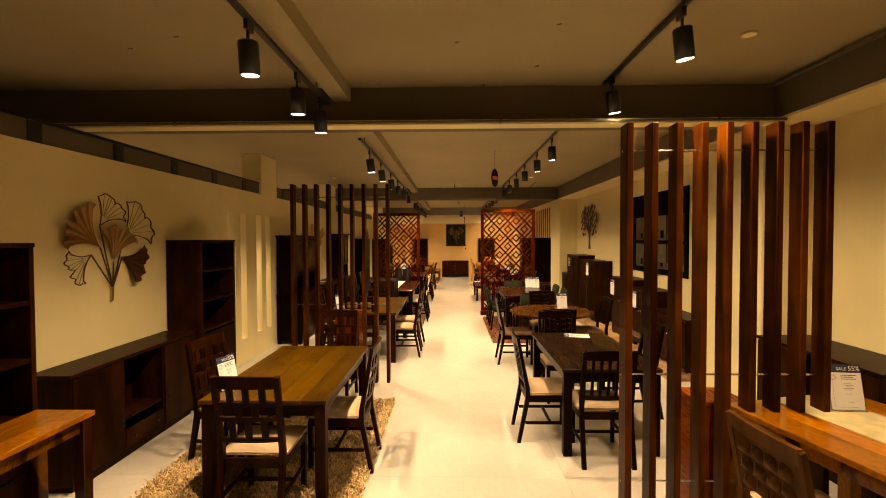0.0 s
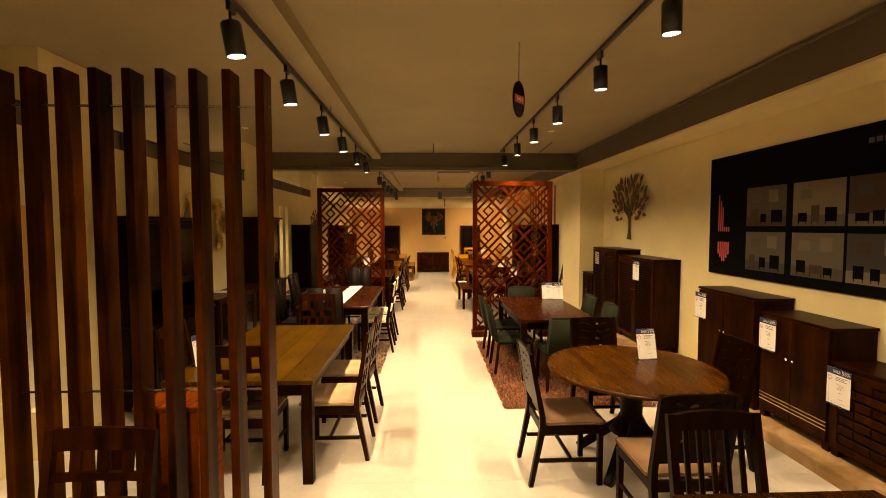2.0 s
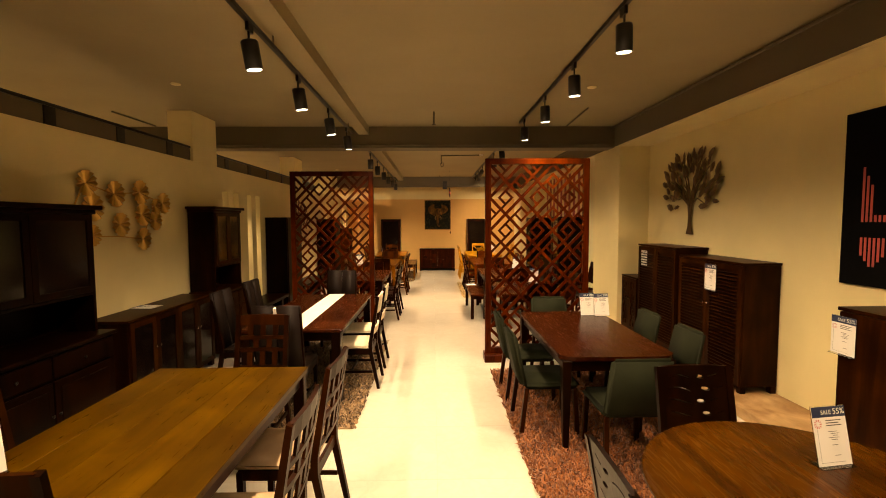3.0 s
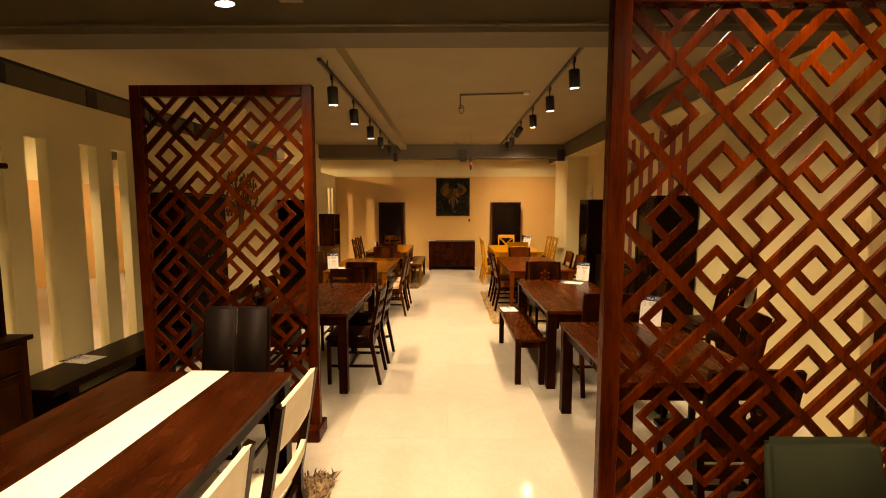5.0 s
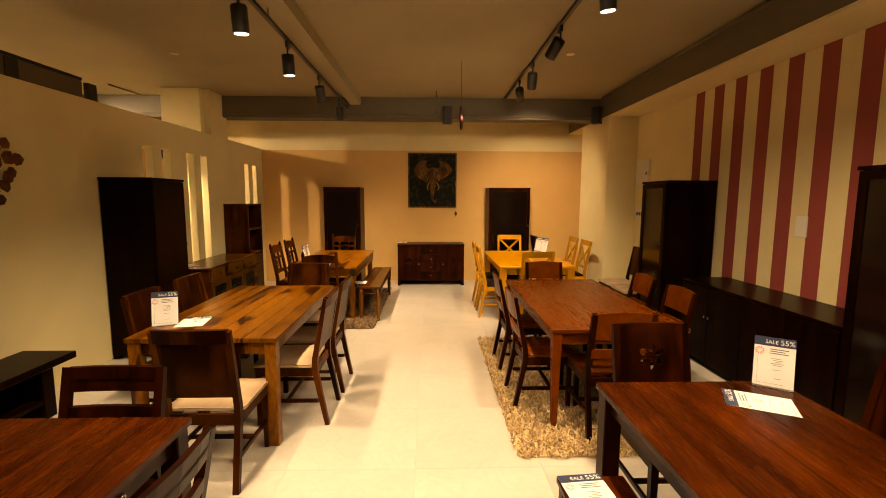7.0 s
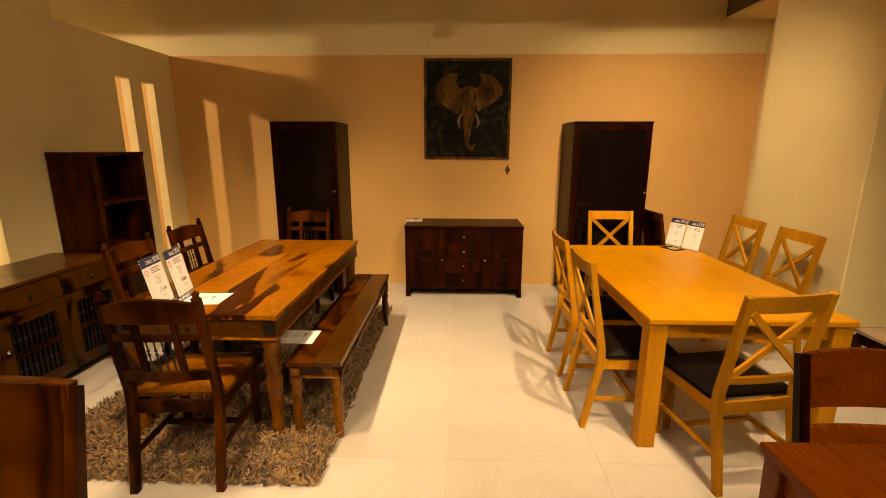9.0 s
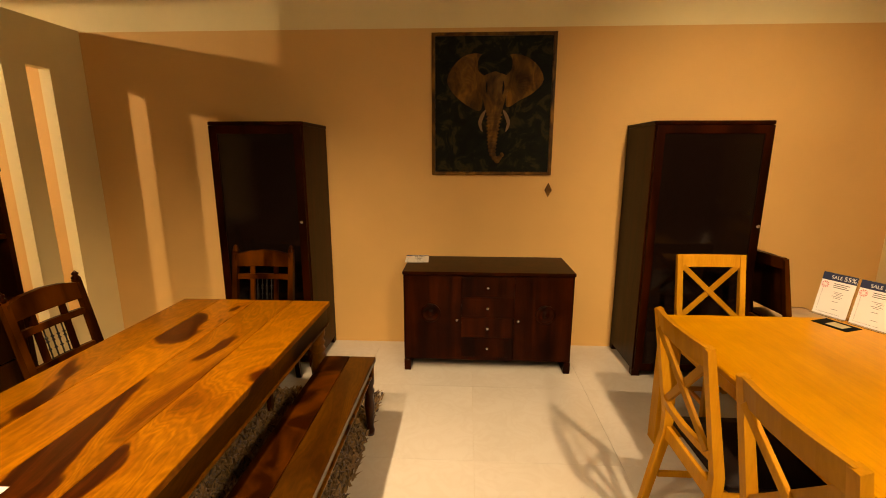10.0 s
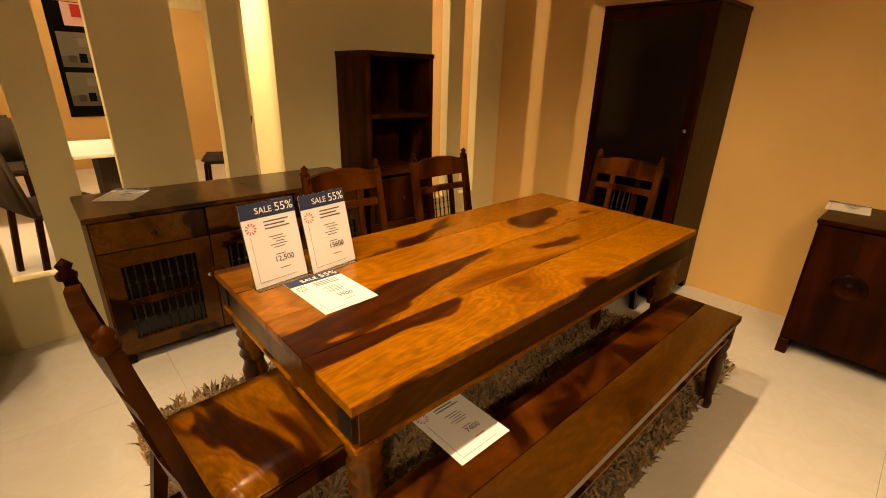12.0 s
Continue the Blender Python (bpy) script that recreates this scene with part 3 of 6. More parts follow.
        upright(0.0, h - 0.12, h + 0.045, 0.024, 0.05, "pale_inlay", M_WHITE)
    return c


def shell_chair(label, mat, at, group="fabric chairs"):
    """A fully upholstered chair with a rounded back."""
    c = thing("upholstered_chair", label, "chair", group, at)
    part("seat", soft_box(-0.235, -0.24, 0.40, 0.235, 0.23, 0.47, 0.03), mat, c)
    bm = soft_box(-0.235, 0.19, 0.42, 0.235, 0.245, 0.86, 0.026)
    for v in bm.verts:
        k = (v.co.z - 0.42) / 0.44
        v.co.y += 0.09 * k + 0.03 * (1 - (v.co.x / 0.235) ** 2)
        v.co.x *= 1 - 0.1 * k * k
    part("backrest", bm, mat, c)
    for sx in (-1, 1):
        for y, dy in ((-0.2, -0.02), (0.2, 0.05)):
            part("leg", bar((sx * 0.2, y, 0.41), (sx * 0.215, y + dy, 0), 0.036, 0.036, 0.004, (0, 1, 0)), M_DARK, c)
    return c


def planks(bm_parent, x0, x1, y0, y1, z0, z1, count, mat, name="plank"):
    step = (x1 - x0) / count
    first = None
    for k in range(count):
        if first is None:
            first = part(name, box(0.0006, y0, z0, step - 0.0006, y1, z1, 0.0025), mat, bm_parent)
            first.location.x = x0
        else:
            same_part(name, first, bm_parent, (x0 + k * step, 0, 0))


def dining_table(label, x0, x1, y0, y1, top_mat, leg_mat, h=0.76, top=0.032, leg=0.075, apron=0.09, style="", boards=0, group="dining tables", over=0.0):
    cx, cy = (x0 + x1) / 2, (y0 + y1) / 2
    t = thing("dining_table", label, "table", group, pose(cx, cy, 0))
    hx, hy = (x1 - x0) / 2, (y1 - y0) / 2
    if boards:
        planks(t, -hx, hx, -hy, hy, h - top, h, boards, top_mat)
    elif style == "rounded":
        out = []
        for sx, sy in ((1, 1), (-1, 1), (-1, -1), (1, -1)):
            for k in range(6):
                a = math.atan2(sy, sx) - 0.785 + 1.571 * k / 5
                out.append((sx * (hx - 0.16) + 0.16 * math.cos(a), sy * (hy - 0.10) + 0.10 * math.sin(a)))
        part("tabletop", prism(out, top, "z", h - top), top_mat, t)
    else:
        part("tabletop", box(-hx, -hy, h - top, hx, hy, h, 0.006), top_mat, t)
    ins = leg / 2 + 0.012 + over
    za, zb = h - top - apron, h - top - 0.001
    # turned-leg tables get aprons in the darkened copy of the top's rosewood
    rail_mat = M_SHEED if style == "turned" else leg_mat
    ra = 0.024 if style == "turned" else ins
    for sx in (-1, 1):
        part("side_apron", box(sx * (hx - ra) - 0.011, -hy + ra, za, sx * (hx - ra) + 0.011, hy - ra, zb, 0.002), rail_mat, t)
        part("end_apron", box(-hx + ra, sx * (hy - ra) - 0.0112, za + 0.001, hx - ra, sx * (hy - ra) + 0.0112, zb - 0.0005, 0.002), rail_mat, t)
        for sy in (-1, 1):
            px, py = sx * (hx - ins), sy * (hy - ins)
            if style == "turned":
                part("turned_leg", lathe([(0.032, 0), (0.037, 0.02), (0.030, 0.05), (0.042, 0.08), (0.030, 0.11), (0.034, 0.2), (0.046, 0.36), (0.036, 0.39)] + [(0.048 if k % 2 else 0.037, 0.41 + 0.022 * k) for k in range(8)] + [(0.049, 0.585), (0.049, za)], 20, (px, py, 0)), leg_mat, t)
            elif style in ("taper", "rounded"):
                bm = box(-leg / 2, -leg / 2, 0, leg / 2, leg / 2, h - top - 0.002, 0.005)
                for v in bm.verts:
                    k = 0.55 + 0.45 * min(1.0, v.co.z / (h - top))
                    v.co.x, v.co.y = px + v.co.x * k, py + v.co.y * k
                part("leg", bm, leg_mat, t)
            else:
                part("leg", box(px - leg / 2, py - leg / 2, 0, px + leg / 2, py + leg / 2, h - top - 0.002, 0.005), leg_mat, t)
    if style == "drawers":
        for y in (-0.42, 0.42):
            part("drawer_front", box(hx - ins + 0.011, y - 0.22, za + 0.012, hx - ins + 0.019, y + 0.22, zb - 0.008, 0.002), leg_mat, t)
            part("knob", lathe([(0.004, 0), (0.011, 0.006), (0.013, 0.014), (0.002, 0.02)], 10), M_CHROME, t).matrix_basis = pose(hx - ins + 0.019, y, (za + zb) / 2, 0, 90, 0)
    if style == "rosettes":
        zc = za + 0.045
        for k in range(5):
            y = (k - 2) * 0.09 - hy * 0.42
            part("rosette", lathe([(0.04, 0), (0.04, 0.01), (0.028, 0.012), (0.024, 0.004), (0.008, 0.004), (0.006, 0.012), (0.001, 0.012)], 14), leg_mat, t).matrix_basis = pose(-hx + ins - 0.011, y, zc, 0, -90, 0)
    return t


def bench(label, x0, x1, y0, y1, h, top_mat, leg_mat, style="", boards=0):
    cx, cy = (x0 + x1) / 2, (y0 + y1) / 2
    t = thing("bench", label, "bench", "", pose(cx, cy, 0))
    hx, hy = (x1 - x0) / 2, (y1 - y0) / 2
    if boards:
        part("plank", box(-hx, -hy, h - 0.03, -0.0006, hy, h, 0.0025), M_JALI, t, "dark heartwood board")
        part("plank", box(0.0006, -hy, h - 0.03, hx, hy, h, 0.0025), top_mat, t)
    else:
        part("seat", box(-hx, -hy, h - 0.03, hx, hy, h, 0.005), top_mat, t)
    for sx in (-1, 1):
        part("side_apron", box(sx * (hx - 0.035) - 0.01, -hy + 0.04, h - 0.095, sx * (hx - 0.035) + 0.01, hy - 0.04, h - 0.031, 0.002), leg_mat, t)
        part("end_apron", box(-hx + 0.04, sx * (hy - 0.04) - 0.01, h - 0.094, hx - 0.04, sx * (hy - 0.04) + 0.01, h - 0.032, 0.002), leg_mat, t)
        for sy in (-1, 1):
            px, py = sx * (hx - 0.035), sy * (hy - 0.045)
            if style == "turned":
                part("turned_leg", lathe([(0.022, 0), (0.026, 0.03), (0.02, 0.06), (0.03, 0.2), (0.024, 0.26), (0.033, 0.29), (0.024, 0.31), (0.032, 0.34), (0.032, h - 0.035)], 16, (px, py, 0)), leg_mat, t)
            else:
                part("leg", box(px - 0.028, py - 0.028, 0, px + 0.028, py + 0.028, h - 0.032, 0.004), leg_mat, t)
    if style == "turned":
        part("lower_moulding", boxes([(-hx + 0.012, -hy + 0.012, h - 0.105, hx - 0.012, hy - 0.012, h - 0.094)], 0.003), leg_mat, t)
    return t


def cabinet(name, label, w, d, h, mat, at, doors=2, style="", drawers=0, foot=0.06, category="cabinet", z0=0.0, group="", top_mat=None, over=0.015):
    c = thing(name, label, category, group, at)
    hw, hd = w / 2, d / 2
    t = 0.022
    part("body", box(-hw, -hd + 0.006, foot, hw, hd, h - 0.025, 0.003), mat, c)
    part("top", box(-hw - over, -hd - over, h - 0.025, hw + over, hd, h, 0.004), top_mat or mat, c)
    for sx in (-1, 1):
        for sy in (-1, 1):
            if foot > 0.01:
                part("foot", box(sx * (hw - 0.03) - 0.03, sy * (hd - 0.03) - 0.028, 0, sx * (hw - 0.03) + 0.03, sy * (hd - 0.03) + 0.028, foot, 0.003), mat, c)
    zlo, zhi = foot + 0.004, h - 0.03
    if drawers:
        zd = zhi - 0.15
        step = (w - 0.01) / drawers
        for k in range(drawers):
            x = -hw + 0.005 + k * step
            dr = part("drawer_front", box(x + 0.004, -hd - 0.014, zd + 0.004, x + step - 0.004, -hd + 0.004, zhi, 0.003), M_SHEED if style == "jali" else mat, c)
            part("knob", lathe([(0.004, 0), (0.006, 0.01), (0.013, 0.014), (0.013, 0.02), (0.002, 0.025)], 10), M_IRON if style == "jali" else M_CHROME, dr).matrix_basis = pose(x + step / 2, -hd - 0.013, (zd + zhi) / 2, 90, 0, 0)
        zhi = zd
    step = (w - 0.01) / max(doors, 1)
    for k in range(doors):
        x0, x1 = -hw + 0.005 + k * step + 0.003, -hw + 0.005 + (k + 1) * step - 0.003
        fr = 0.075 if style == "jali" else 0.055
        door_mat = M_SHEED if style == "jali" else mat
        side = 1 if k % 2 == 0 else -1
        hx = (x1 - 0.03) if side > 0 else (x0 + 0.03)
        if style in ("glass", "louvre", "jali", "weave"):
            door = part("door", door_frame(x0, x1, zlo, zhi, fr, -hd - 0.018, 0.018), door_mat, c)
            if style == "glass":
                part("pane", box(x0 + fr - 0.003, -hd - 0.010, zlo + fr - 0.003, x1 - fr + 0.003, -hd - 0.006, zhi - fr + 0.003, 0), M_GLASSD, door)
            elif style == "louvre":
                n = int((zhi - zlo - 2 * fr) / 0.035)
                for q in range(n):
                    z = zlo + fr + 0.008 + q * 0.035
                    part("slat", bar((x0 + fr - 0.002, -hd - 0.008, z + 0.01), (x1 - fr + 0.002, -hd - 0.008, z + 0.01), 0.03, 0.006, 0, (0, 0.6, 0.8)), mat, door)
                part("backing", box(x0 + fr - 0.002, -hd + 0.001, zlo + fr, x1 - fr + 0.002, -hd + 0.004, zhi - fr, 0), mat, door)
            elif style == "weave":
                for q in range(7):
                    zc = zlo + fr + (zhi - zlo - 2 * fr) * (q + 0.5) / 7
                    for r in range(3):
                        ww = (x1 - x0 - 2 * fr) / 3
                        xa = x0 + fr + r * ww
                        part("woven_strip", box(xa + 0.003, -hd - (0.016 if (q + r) % 2 else 0.009), zc - 0.028, xa + ww - 0.003, -hd - 0.002, zc + 0.028, 0.004), mat, door)
            else:
                part("backing", box(x0 + fr - 0.002, -hd + 0.001, zlo + fr, x1 - fr + 0.002, -hd + 0.004, zhi - fr, 0), M_GLASSD, door)
                n = max(4, int((x1 - x0 - 2 * fr) / 0.035))
                for q in range(n):
                    x = x0 + fr + (q + 0.5) * (x1 - x0 - 2 * fr) / n
                    part("iron_bar", bar((x, -hd - 0.008, zlo + fr), (x, -hd - 0.008, zhi - fr), 0.007, 0.007, 0, (0, 1, 0)), M_IRON, door)
                    for z in (0.25, 0.5, 0.75):
                        part("iron_knot", lathe([(0.002, -0.012), (0.012, 0), (0.002, 0.012)], 8, (x, -hd - 0.008, zlo + fr + z * (zhi - zlo - 2 * fr))), M_IRON, door)
                part("middle_rail", box(x0 + fr, -hd - 0.015, (zlo + zhi) / 2 - 0.018, x1 - fr, -hd - 0.002, (zlo + zhi) / 2 + 0.018, 0.002), mat, door)
        else:
            door = part("door", box(x0, -hd - 0.018, zlo, x1, -hd, zhi, 0.003), mat, c)
            if style == "lines":
                for z in (0.09, 0.12, 0.15):
                    part("groove_strip", box(x0 + 0.002, -hd - 0.0195, zlo + z, x1 - 0.002, -hd - 0.016, zlo + z + 0.006, 0), M_PLAT, door)
        part("handle", lathe([(0.005, 0), (0.005, 0.012), (0.013, 0.016), (0.013, 0.022), (0.002, 0.028)], 10), M_CHROME, door).matrix_basis = pose(hx, -hd - 0.017, zlo + (zhi - zlo) * 0.62, 90, 0, 0)
    return c


def open_shelf(label, w, d, h, mat, at, doors_h=0.0, group="", bays=3):
    c = thing("bookcase", label, "bookcase", group, at)
    hw, hd, t = w / 2, d / 2, 0.035
    part("side_panel", box(-hw, -hd, 0, -hw + t, hd, h, 0.002), mat, c)
    part("side_panel", box(hw - t, -hd, 0, hw, hd, h, 0.002), mat, c)
    part("back_panel", box(-hw + t, hd - 0.012, 0, hw - t, hd, h, 0.002), mat, c)
    part("top", box(-hw - 0.006, -hd - 0.006, h, hw + 0.006, hd, h + 0.03, 0.004), mat, c)
    zs = [0.05] + [doors_h + (h - doors_h) * k / bays for k in range(bays)] if doors_h else [0.05 + (h - 0.05) * k / 4 for k in range(4)]
    for z in zs:
        part("shelf", box(-hw + t, -hd + 0.004, z, hw - t, hd - 0.013, z + 0.03, 0.002), mat, c)
    if doors_h:
        for k in range(2):
            z0, z1 = 0.09 + k * (doors_h - 0.1) / 2, 0.08 + (k + 1) * (doors_h - 0.1) / 2
            dr = part("drawer_front", box(-hw + t + 0.003, -hd - 0.004, z0, hw - t - 0.003, -hd + 0.016, z1, 0.003), mat, c)
            part("knob", lathe([(0.004, 0), (0.013, 0.012), (0.002, 0.02)], 10), M_IRON, dr).matrix_basis = pose(0, -hd - 0.004, (z0 + z1) / 2, 90, 0, 0)
    return c


def tv_unit(label, w, d, h, mat, at):
    c = thing("tv_unit", label, "tv unit", "", at)
    hw, hd = w / 2, d / 2
    part("top", box(-hw - 0.02, -hd - 0.02, h - 0.03, hw + 0.02, hd, h, 0.005), mat, c)
    for sx in (-1, 1):
        part("side_panel", box(sx * (hw - 0.015) - 0.015, -hd, 0.06, sx * (hw - 0.015) + 0.015, hd, h - 0.03, 0.002), mat, c)
        part("divider", box(sx * hw / 3 - 0.012, -hd, 0.086, sx * hw / 3 + 0.012, hd - 0.016, h - 0.031, 0.002), mat, c)
    part("back_panel", box(-hw + 0.031, hd - 0.015, 0.061, hw - 0.031, hd, h - 0.031, 0.002), mat, c)
    part("bottom_panel", box(-hw + 0.031, -hd, 0.061, hw - 0.031, hd - 0.016, 0.085, 0.002), mat, c)
    part("plinth", box(-hw + 0.03, -hd + 0.03, 0, hw - 0.03, hd - 0.02, 0.06, 0.003), mat, c)
    part("shelf", box(-hw / 3 + 0.012, -hd + 0.01, 0.33, hw / 3 - 0.012, hd - 0.015, 0.35, 0.002), mat, c)
    for sx in (-1, 1):
        a, b = sorted((sx * hw / 3, sx * hw))
        dr = part("door", box(a + 0.008, -hd - 0.016, 0.09, b - 0.004, -hd, h - 0.036, 0.003), mat, c)
        part("handle", lathe([(0.004, 0), (0.012, 0.014), (0.002, 0.022)], 10), M_IRON, dr).matrix_basis = pose(sx * (hw / 3 + 0.05), -hd - 0.016, 0.36, 90, 0, 0)
    dr = part("drawer_front", box(-hw / 3 + 0.014, -hd - 0.008, 0.09, hw / 3 - 0.014, -hd + 0.01, 0.25, 0.003), mat, c)
    for x in (-0.15, 0.15):
        part("knob", lathe([(0.004, 0), (0.014, 0.012), (0.002, 0.02)], 10), M_IRON, dr).matrix_basis = pose(x, -hd - 0.008, 0.17, 90, 0, 0)
    return c


def hutch(label, w, d, h, mat, at):
    c = thing("hutch_cabinet", label, "hutch", "glass-fronted hutches", at)
    hw, hd = w / 2, d / 2
    part("base", box(-hw, -hd, 0.07, hw, hd, 0.86, 0.003), mat, c)
    for sx in (-1, 1):
        for sy in (-1, 1):
            part("foot", box(sx * (hw - 0.035) - 0.03, sy * (hd - 0.035) - 0.03, 0, sx * (hw - 0.035) + 0.03, sy * (hd - 0.035) + 0.03, 0.07, 0.003), mat, c)
    part("ledge", box(-hw - 0.025, -hd - 0.025, 0.86, hw + 0.025, hd, 0.89, 0.006), mat, c)
    u = hd * 0.5
    part("upper_body", boxes([(-hw + 0.02, -u, 0.89, -hw + 0.05, hd, h - 0.07), (hw - 0.05, -u, 0.89, hw - 0.02, hd, h - 0.07), (-hw + 0.05, hd - 0.015, 0.89, hw - 0.05, hd, h - 0.07), (-hw + 0.05, -u, 1.2, hw - 0.05, hd - 0.015, 1.225)], 0.002), mat, c)
    part("cornice", boxes([(-hw, -u - 0.02, h - 0.07, hw, hd, h - 0.035), (-hw - 0.035, -u - 0.055, h - 0.035, hw + 0.035, hd, h)], 0.006), mat, c)
    for sx in (-1, 1):
        a, b = sorted((sx * 0.003, sx * (hw - 0.05)))
        d1 = part("glass_door", door_frame(a, b, 1.23, h - 0.075, 0.05, -u - 0.018, 0.018), mat, c)
        part("pane", box(a + 0.048, -u - 0.010, 1.278, b - 0.048, -u - 0.006, h - 0.123, 0), M_GLASSD, d1)
        dr = part("drawer_front", box(a + 0.004, -hd - 0.014, 0.68, b - 0.004, -hd + 0.002, 0.84, 0.003), mat, c)
        part("knob", lathe([(0.004, 0), (0.013, 0.012), (0.002, 0.02)], 10), M_IRON, dr).matrix_basis = pose((a + b) / 2, -hd - 0.014, 0.76, 90, 0, 0)
        d2 = part("door", box(a + 0.004, -hd - 0.016, 0.09, b - 0.004, -hd + 0.002, 0.66, 0.003), mat, c)
        part("door_panel", box(a + 0.05, -hd - 0.023, 0.14, b - 0.05, -hd - 0.014, 0.61, 0.006), mat, d2)
        part("handle", lathe([(0.004, 0), (0.012, 0.014), (0.002, 0.022)], 10), M_IRON, d2).matrix_basis = pose(sx * 0.03, -hd - 0.016, 0.42, 90, 0, 0)
    return c


def console(label, w, d, h, mat, at):
    c = thing("low_bench_unit", label, "tv bench", "", at)
    hw, hd = w / 2, d / 2
    part("top", box(-hw, -hd, h - 0.055, hw, hd, h, 0.006), mat, c)
    for sx in (-1, 1):
        part("side_support", box(sx * (hw - 0.22) - 0.05, -hd + 0.05, 0, sx * (hw - 0.22) + 0.05, hd - 0.03, h - 0.055, 0.004), mat, c)
    part("shelf", box(-hw + 0.26, -hd + 0.06, 0.12, hw - 0.26, hd - 0.04, 0.15, 0.003), mat, c)
    return c


def shag_rug(label, x0, x1, y0, y1, mat, length=0.045, tufts=5200, seed=1):
    rnd = random.Random(seed)
    r = thing("shag_rug", label, "rug", "", pose((x0 + x1) / 2, (y0 + y1) / 2, 0))
    hx, hy = (x1 - x0) / 2, (y1 - y0) / 2
    part("backing", box(-hx + 0.02, -hy + 0.02, 0.001, hx - 0.02, hy - 0.02, 0.012, 0.002), mat, r)
    verts, faces = [], []
    for _ in range(tufts):
        x, y = rnd.uniform(-hx, hx), rnd.uniform(-hy, hy)
        a, lean, s, ln = rnd.uniform(0, 6.283), rnd.uniform(0.01, 0.045), rnd.uniform(0.005, 0.010), length * rnd.uniform(0.55, 1.15)
        b = rnd.uniform(0, 6.283)
        base = len(verts)
        for k in range(3):
            verts.append((x + s * math.cos(b + 2.094 * k), y + s * math.sin(b + 2.094 * k), 0.010))
        mx, my = x + 0.5 * lean * math.cos(a), y + 0.5 * lean * math.sin(a)
        for k in range(3):
            verts.append((mx + 0.9 * s * math.cos(b + 2.094 * k), my + 0.9 * s * math.sin(b + 2.094 * k), 0.010 + ln * 0.6))
        verts.append((x + lean * math.cos(a) * 1.3, y + lean * math.sin(a) * 1.3, 0.010 + ln * 0.85))
        for k in range(3):
            j = (k + 1) % 3
            faces.append((base + k, base + j, base + 3 + j, base + 3 + k))
            faces.append((base + 3 + k, base + 3 + j, base + 6))
    me = bpy.data.meshes.new("fleece")
    me.from_pydata(verts, [], faces)
    me.materials.append(mat)
    ob = new("fleece", me)
    ob.parent = r
    tagged(ob, kind="stuff")
    return r


def price_card(at, label="clear acrylic price stand with a sale sheet", price="", w=0.19, h=0.275, flat=False):
    """A printed sheet, leaning in a clear stand or lying flat."""
    c = thing("price_card", label, "price card", "price cards", at)
    tilt = pose(0, 0, 0.002, 0 if flat else 78, 0, 0)
    lift = 0.0012
    def lay(name, bm, mat, parent, lb=""):
        bmesh.ops.transform(bm, matrix=tilt, verts=bm.verts)
        return part(name, bm, mat, parent, lb)
    if not flat:
        part("stand_foot", box(-w / 2, -0.02, 0, w / 2, 0.045, 0.002, 0), M_ACRYL, c)
        lay("stand_front", box(-w / 2 - 0.002, 0, -0.0038, w / 2 + 0.002, h + 0.003, -0.0018, 0), M_ACRYL, c)
    sheet = lay("sheet", box(-w / 2, 0.001, -0.0012, w / 2, h, 0, 0), M_PAPER, c)
    lay("header", box(-w / 2, h * 0.82, 0, w / 2, h, 0.0006, 0), M_NAVY, sheet)
    for words, size, x, y, mat in (("SALE", 0.15 * w, -0.08 * w, h * 0.87, M_PAPER), ("55%", 0.21 * w, w * 0.30, h * 0.865, M_PAPER)) + (((price, 0.026, w * 0.12, h * 0.26, M_INK),) if price else ()):
        bm = text_mesh(words, size)
        bmesh.ops.translate(bm, vec=(x, y, lift), verts=bm.verts)
        lay("printed_word", bm, mat, sheet)
    lines = [(-0.12 * w, h * (0.755 - 0.042 * k), (0.34 - 0.08 * (k % 2)) * w, h * (0.77 - 0.042 * k)) for k in range(3)]
    lines += [(-0.08 * w + 0.01 * (k % 3), h * (0.57 - 0.034 * k), (0.18 + 0.05 * (k % 2)) * w, h * (0.578 - 0.034 * k)) for k in range(5)]
    lines += [(-0.02 * w, h * 0.345, 0.16 * w, h * 0.353), (0.02 * w, h * 0.17, 0.2 * w, h * 0.178), (-0.4 * w, h * 0.06, -0.396 * w, h * 0.62), (-0.4 * w, h * 0.06, 0.3 * w, h * 0.064)]
    tagged(lay("printed_text", boxes([(a, b, 0.0003, c2, d, 0.0008) for a, b, c2, d in lines]), M_INK, sheet), kind="stuff")
    bm = bmesh.new()
    for k in range(10):
        a = 6.283 * k / 10
        o = [(-0.36 * w + r * math.cos(a + s), h * 0.71 + r * math.sin(a + s)) for r, s in ((0.006, 0), (0.019, -0.16), (0.019, 0.16))]
        bm.faces.new([bm.verts.new((x, y, 0.0008)) for x, y in o])
    tagged(lay("sunburst_mark", bm, M_PINK, sheet), kind="stuff")
    return c


# ---- slatted screens ----
def post_screen(x0, x1, y, label):
    s = thing("slatted_screen", label, "room divider", "slatted room dividers", pose((x0 + x1) / 2, y, 0))
    hw = (x1 - x0) / 2
    first = None
    for k in range(9):
        x = -hw + 2 * hw * k / 8
        if first is None:
            first = part("post", box(-0.021, -0.055, 0, 0.021, 0.055, 2.585, 0.004), M_POST, s)
            first.location.x = x
        else:
            same_part("post", first, s, (x, 0, 0))
    for z in (0.34, 1.02, 2.42):
        part("steel_rod", bar((-hw - 0.03, 0, z), (hw + 0.03, 0, z), 0.011, 0.011, 0.003), M_CHROME, s)
    return s


